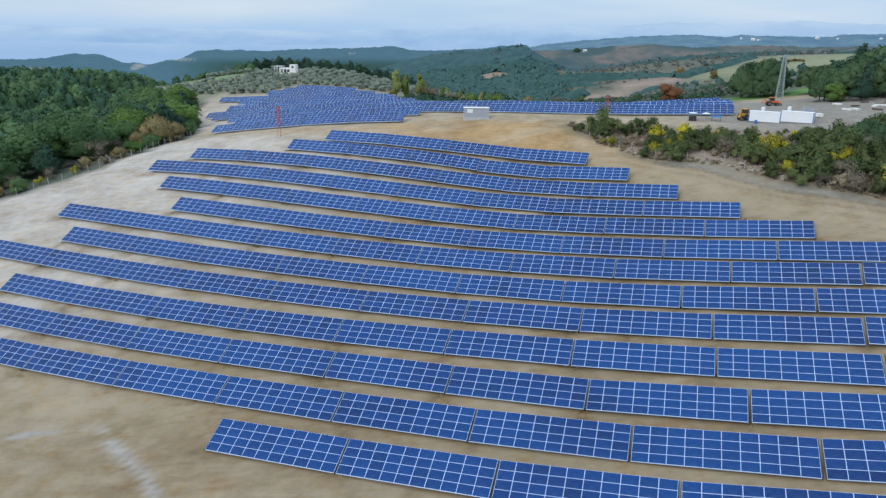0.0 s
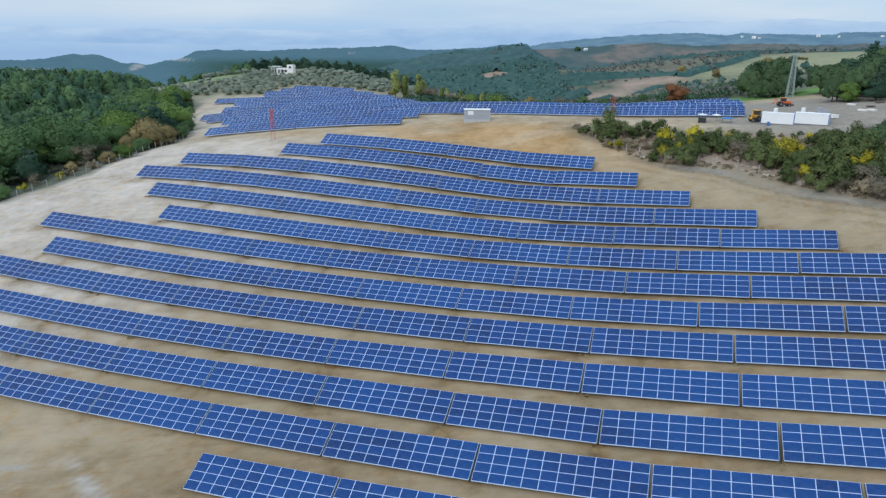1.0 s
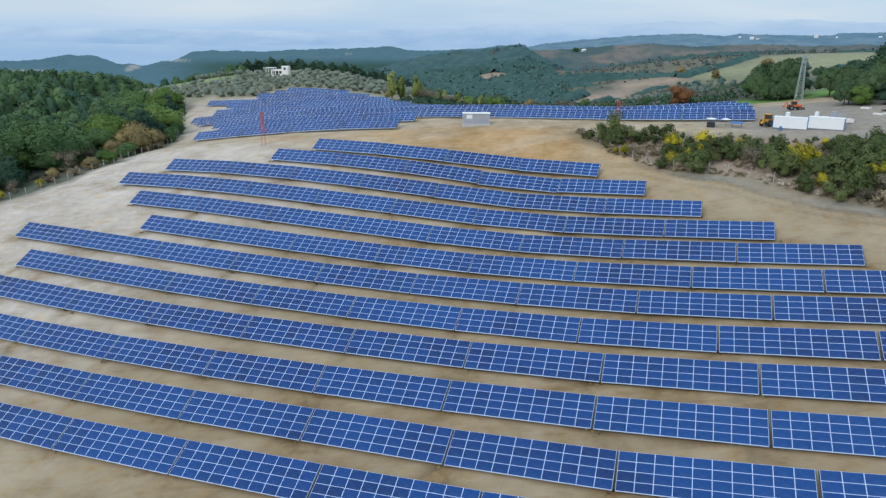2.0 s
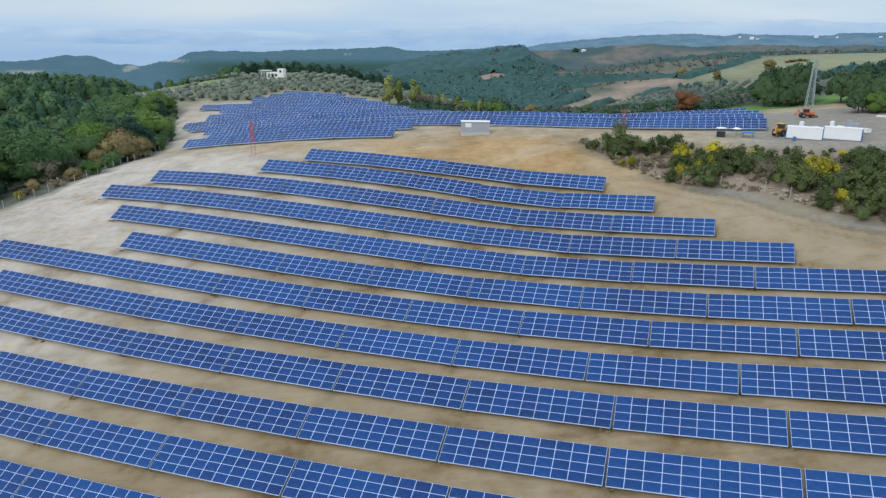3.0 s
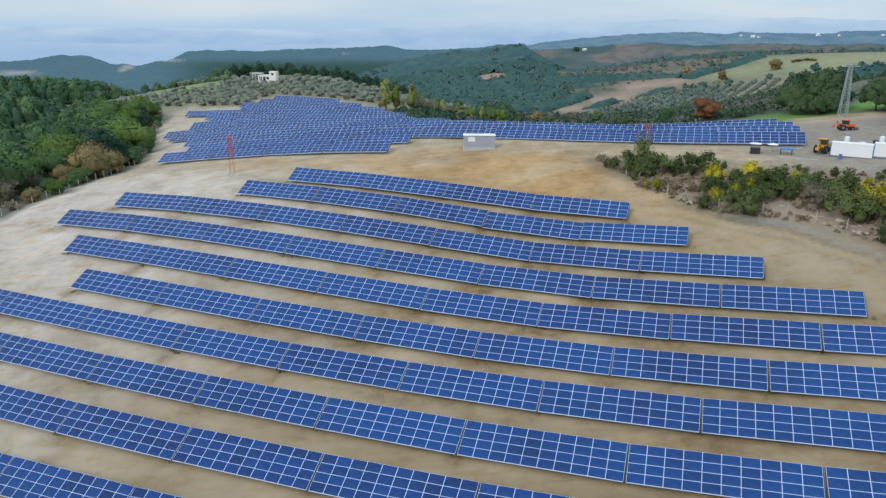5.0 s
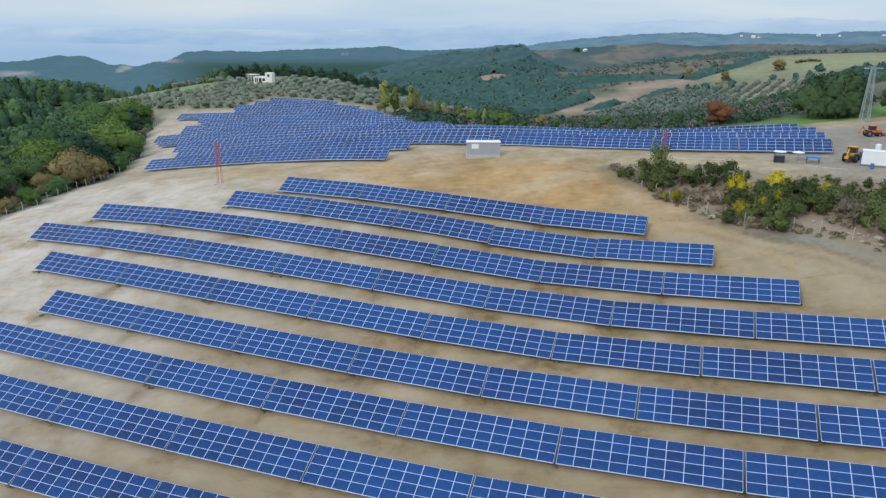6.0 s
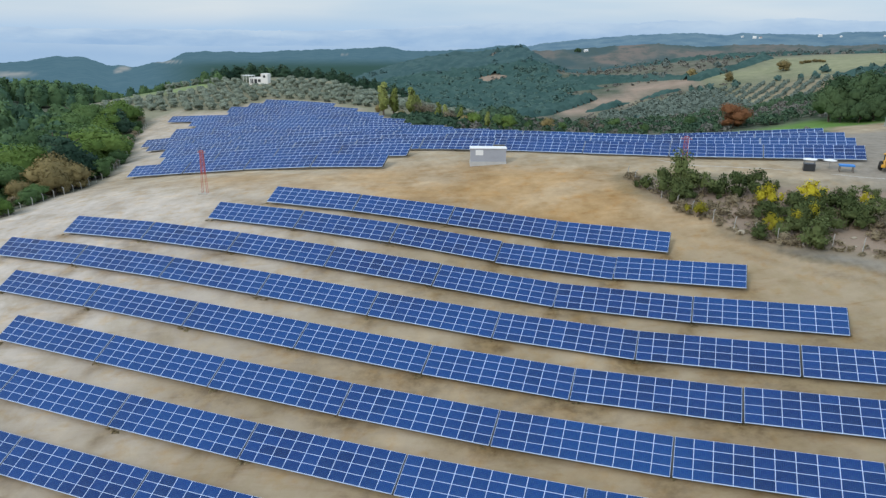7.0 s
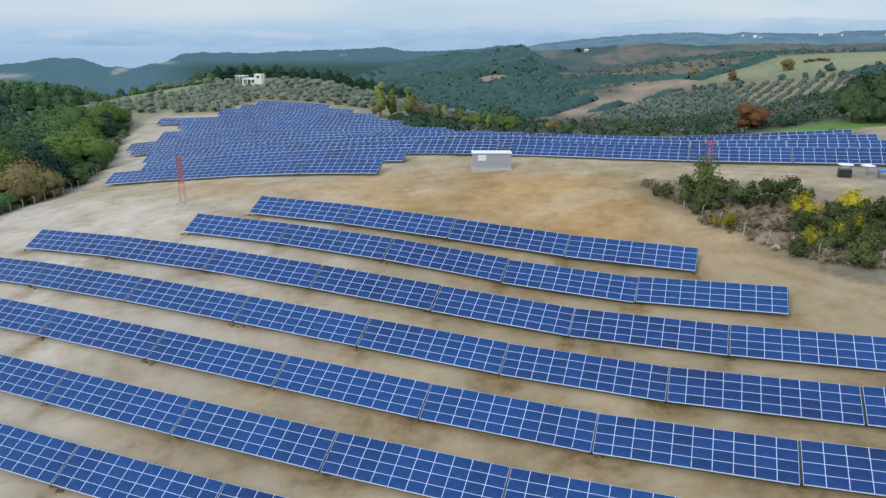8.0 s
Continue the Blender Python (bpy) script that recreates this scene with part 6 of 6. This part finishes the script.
def yard_clutter():
    for u, v, turn, s, label in ((14.0, 184.2, 10, 0.98, "white plastic water tank in the yard"), (19.9, 184.2, 30, 0.96, "white plastic water tank in the yard")):
        t = thing("water_tank", label, "tank", stand(u, v, turn))
        bm = bmesh.new()
        tube(bm, (0, 0, 0), (0, 0, 2.9 * s), 0.5 * s, 0.5 * s, 20)
        part("shell", bm, M_WHITE, t)
        bm = bmesh.new()
        tube(bm, (0, 0, 2.9 * s), (0, 0, 3.05 * s), 0.5 * s, 0.2 * s, 20)
        part("lid", bm, M_WHITE, t)
    for u, v, turn, w, h, m, word in ((17.2, 187.0, 20, 1.0, 1.1, M_WHITE, "white"), (21.8, 186.0, 70, 1.3, 1.3, M_WHITE, "white"), (23.6, 187.0, 15, 0.9, 2.1, M_KIOSK, "grey"),
                                      (20.2, 189.5, 40, 1.1, 0.9, M_DARK, "dark"), (26.5, 184.5, 30, 1.4, 0.8, M_PLASTER, "pale"), (25.2, 190.0, 5, 1.2, 1.0, M_KIOSK, "grey"), (12.2, 186.5, 12, 0.9, 0.9, M_DARK, "dark")):
        c = thing("crate", word + " crate standing behind the site cabins", "crate", stand(u, v, turn), "crates in the yard")
        part("box", boxed(-w / 2, w / 2, -w / 2, w / 2, 0.08, h, 0.03), m, c)
        for x in (-w / 2 + 0.06, w / 2 - 0.06):
            part("skid", boxed(x - 0.05, x + 0.05, -w / 2, w / 2, -0.05, 0.08), M_BARK, c)
        part("lid", boxed(-w / 2 - 0.03, w / 2 + 0.03, -w / 2 - 0.03, w / 2 + 0.03, h, h + 0.05, 0.01), m, c)
    b = thing("barrel", "small blue barrel beside the cabin", "barrel", stand(12.4, 178.2))
    bm = bmesh.new()
    tube(bm, (0, 0, 0), (0, 0, 0.9), 0.3, 0.3, 16)
    part("drum", bm, M_BLUEPAINT, b)
    # a booth with a round white canopy, a parasol and a table under blue tarpaulin by the track
    b = thing("booth", "small grey booth under a round white canopy by the track", "booth", stand(-2.2, 181.6))
    part("counter", boxed(-0.9, 0.9, -0.8, 0.8, 0, 1.2, 0.04), M_DARK, b, "dark grey counter")
    for x in (-0.8, 0.8):
        for y in (-0.7, 0.7):
            part("post", boxed(x - 0.04, x + 0.04, y - 0.04, y + 0.04, 1.2, 1.95), M_STEEL, b)
    bm = bmesh.new()
    tube(bm, (0, 0, 1.9), (0, 0, 1.98), 1.15, 1.1, 22)
    tube(bm, (0, 0, 1.98), (0, 0, 2.12), 1.1, 0.2, 22)
    part("canopy", bm, M_WHITE, b, "round white canopy")
    p = thing("parasol", "open white parasol beside the track", "parasol", stand(1.0, 182.4))
    bm = bmesh.new()
    tube(bm, (0, 0, 0), (0, 0, 1.8), 0.03, 0.03, 8)
    part("pole", bm, M_STEEL, p)
    bm = bmesh.new()
    tube(bm, (0, 0, 1.6), (0, 0, 1.9), 1.1, 0.1, 16)
    part("canopy", bm, M_WHITE, p)
    t = thing("work_table", "work table covered with blue tarpaulin by the track", "table", stand(3.4, 181.2))
    part("cover", boxed(-1.2, 1.2, -0.7, 0.7, 0.95, 1.25, 0.08), M_BLUETARP, t, "blue tarpaulin")
    for x in (-1.0, 1.0):
        for y in (-0.55, 0.55):
            part("leg", boxed(x - 0.05, x + 0.05, y - 0.05, y + 0.05, -0.1, 0.96), M_BARK, t)
    # building rubble and stacked boards at the far side of the yard
    rng = np.random.default_rng(33)
    for i in range(14):
        u, v = (40 + rng.normal() * 5, 205 + rng.normal() * 5) if i < 9 else (33 + rng.normal() * 4, 196 + rng.normal() * 5)
        s = thing("pallet_stack", "stack of pale boards lying in the yard", "boards", stand(u, v, rng.uniform(0, 180)), "stacks in the yard")
        for k in range(3):
            part("board_layer", boxed(-1.1, 1.1, -0.5, 0.5, 0.14 * k, 0.14 * k + 0.11, 0.01), M_PLASTER if i % 2 else M_BARK, s)


yard_clutter()


def house():
    """The small white house on the hill, with its arch tower and terrace roof."""
    h = thing("house", "small white house with an arched tower and a flat terrace roof", "house", stand(-235.5, 353.0, 14))
    part("wall", boxed(-4.5, 3.5, -2.5, 2.5, -1.0, 3.0, 0.05), M_PLASTER, h, "white plaster wall")
    part("tower", boxed(1.8, 5.6, -2.8, 1.4, -1.0, 4.9, 0.25), M_PLASTER, h, "rounded white tower")
    for x, z0, z1 in ((-3.6, 0.1, 2.1), (-1.6, 0.1, 2.1), (0.3, 0.8, 2.0)):
        w = part("window", boxed(x, x + 1.3, -2.56, -2.503, z0, z1, 0.01), M_DARK, h)
        part("window_frame", boxed(x - 0.08, x + 1.38, -2.53, -2.502, z0 - 0.08, z1 + 0.08, 0.01), M_BARK, w)
    part("tower_window", boxed(3.2, 4.3, -2.86, -2.803, 2.9, 4.1, 0.02), M_DARK, h)
    part("terrace_roof", boxed(-7.6, -2.6, -3.0, 1.6, 3.75, 3.95, 0.03), M_WHITE, h, "thin white terrace roof")
    for x in (-7.3, -2.9):
        for y in (-2.7, 1.3):
            part("terrace_post", boxed(x - 0.1, x + 0.1, y - 0.1, y + 0.1, -1.0, 3.75), M_PLASTER, h)


house()


def fence(label, points, tall):
    """Posts with bent tops along a line of (u, v), with three strands of wire."""
    f = thing("fence", label, "fence", Matrix())
    bm = bmesh.new()
    box(bm, -0.045, 0.045, -0.045, 0.045, -0.4, tall)
    bar(bm, (0, 0, tall - 0.03), (-0.28, 0, tall + 0.25), 0.07)
    me = mesh_of("post", bm, M_POST)
    spots = []
    for u, v in points:
        x, y = to_world(u, v)
        spots.append(Vector((x, y, land_z(x, y))))
    for i, p in enumerate(spots):
        q = spots[min(i + 1, len(spots) - 1)] - spots[max(i - 1, 0)]
        part("post", me, None, f, at=pose(*p, 2 * math.sin(i * 5.1), 2 * math.cos(i * 3.3), math.degrees(math.atan2(q.y, q.x)) - 90))
    bm = bmesh.new()
    for a, b in zip(spots, spots[1:]):
        for z in (0.4, 0.8, 1.2, 1.6):
            bar(bm, a + Vector((0, 0, z * tall / 1.8)), b + Vector((0, 0, z * tall / 1.8)), 0.008)
    part("wire", bm, M_STEEL, f, "thin fence wire")


fence("concrete post and wire fence along the wood", [(edge_u(v) - 0.8, v) for v in np.arange(88, 262, 3.4)], 1.5)
lu = np.array([-31.5, -30.1, -27.6, -25, -22.3, -20, -16.9, -13.9, -11.2, -8.2, -5, -1.5, 2, 6, 10, 14])
fence("concrete post and wire fence at the foot of the bank", [(float(a), float(np.interp(a, [p[0] for p in FOOT], [p[1] for p in FOOT])) + 1.0) for a in lu], 1.8)


def rocks():
    rng = np.random.default_rng(21)
    meshes = []
    for k in range(4):
        bm = bmesh.new()
        bmesh.ops.create_icosphere(bm, subdivisions=2, radius=0.5)
        for v in bm.verts:
            n = noise.noise(v.co * 2.3 + Vector((k * 7, 0, 0)))
            v.co *= 1 + 0.45 * n
            v.co.z *= 0.65
        meshes.append(mesh_of("rock", bm, M_ROCK))
    for i in range(80):
        u = rng.uniform(-14, 34) if i < 34 else rng.uniform(0, 22)
        v = float(np.interp(u, [p[0] for p in FOOT], [p[1] for p in FOOT])) + (rng.uniform(0.3, 2.2) if i < 34 else rng.uniform(0.6, 5.0))
        x, y = to_world(u, v)
        s = rng.uniform(0.2, 1.0) * (1.3 if rng.random() < 0.2 else 0.75)
        ob = new("rock", meshes[i % 4])
        ob.matrix_basis = pose(x, y, land_z(x, y) + 0.02 * s, 0, 0, rng.uniform(0, 360)) @ Matrix.Diagonal((s * 1.3, s, s, 1))
        tagged(ob, "pale limestone rock at the foot of the bank", "rock", "rocks of the bank")


rocks()


def ribbon(name, label, points, widths, material, lift=0.03):
    """An uneven strip of washed soil lying on the slope, wide in places and thin in others."""
    n = 60
    rng = np.random.default_rng(len(points) * 7 + len(name))
    t = np.linspace(0, len(points) - 1, n)
    u = np.interp(t, range(len(points)), [p[0] for p in points]) + 0.10 * rng.normal(size=n)
    v = np.interp(t, range(len(points)), [p[1] for p in points]) + 0.10 * rng.normal(size=n)
    w = np.interp(t, range(len(points)), widths) * (0.75 + 0.45 * rng.random(n))
    du, dv = np.gradient(u), np.gradient(v)
    step = np.hypot(du, dv)
    bm = bmesh.new()
    rows = []
    for i in range(n):
        row = []
        for k, e in enumerate((-0.5, -0.25, 0.25, 0.5)):
            x, y = to_world(u[i] - dv[i] / step[i] * w[i] * e, v[i] + du[i] / step[i] * w[i] * e)
            row.append(bm.verts.new((x, y, land_z(x, y) + (lift if k in (1, 2) else -0.06))))
        rows.append(row)
    for p, q in zip(rows, rows[1:]):
        for k in range(3):
            bm.faces.new((p[k], p[k + 1], q[k + 1], q[k]))
    ob = new(name, mesh_of(name, bm, material))
    return tagged(ob, label, "soil", kind="structure")


ribbon("track_edge", "pale gravel edge of the service track", [(-27.9, 186.0), (-22, 182.4), (-10.4, 182.2), (-5, 181.0)], [0.3, 0.5, 0.5, 0.3], M_GRIT)
ribbon("track_edge", "pale gravel edge of the service track", [(1.0, 179.3), (5, 178.4), (8.8, 177.6)], [0.3, 0.5, 0.3], M_GRIT)


def far_houses():
    """Small pale houses on the hills across the valley."""
    for az, far, z, s, turn, roof in ((10.9, 1530, 12, 8, 10, M_WHITE), (22.1, 3060, 42, 9, 30, M_WHITE), (22.9, 3050, 38, 13, -10, M_PLASTER), (23.3, 3050, 38, 10, 20, M_ROOFTILE),
                                      (27.1, 3080, 46, 13, 15, M_PLASTER), (28.4, 3080, 45, 9, 40, M_WHITE), (31.0, 3080, 46, 10, 5, M_PLASTER)):
        x, y = far * math.sin(radians(az)), 40 + far * math.cos(radians(az))
        h = thing("house", "small pale farmhouse on a far hillside", "house", pose(x, y, z, 0, 0, turn), "far farmhouses")
        part("wall", boxed(-s / 2, s / 2, -s / 3, s / 3, -1, s * 0.42, 0.03), M_PLASTER, h)
        bm = bmesh.new()
        e = [bm.verts.new(p) for p in ((-s * 0.55, -s * 0.38, s * 0.42), (s * 0.55, -s * 0.38, s * 0.42), (s * 0.55, s * 0.38, s * 0.42), (-s * 0.55, s * 0.38, s * 0.42), (-s * 0.5, 0, s * 0.62), (s * 0.5, 0, s * 0.62))]
        for q in ((0, 1, 5, 4), (2, 3, 4, 5), (1, 2, 5), (3, 0, 4), (3, 2, 1, 0)):
            bm.faces.new([e[i] for i in q])
        part("roof", bm, roof, h)
        for k in (-0.3, 0.05, 0.3):
            part("window", boxed(s * k - 0.5, s * k + 0.5, -s / 3 - 0.05, -s / 3 - 0.002, 1.0, 2.4), M_DARK, h)


far_houses()
farm_tree = HOLM.put(272, 1540, 12, 40, 1.2)  # the dark tree beside the farm on the ridge
farm_tree.location.z = 9.0


# ================= the near rows, table by table =================
for u, v in near_spots[1:]:
    copy_thing(first_near, table_pose(u, v, NEAR_RISE))
for u, v in front_spots:
    copy_thing(first_near, table_pose(u, v, -0.15))
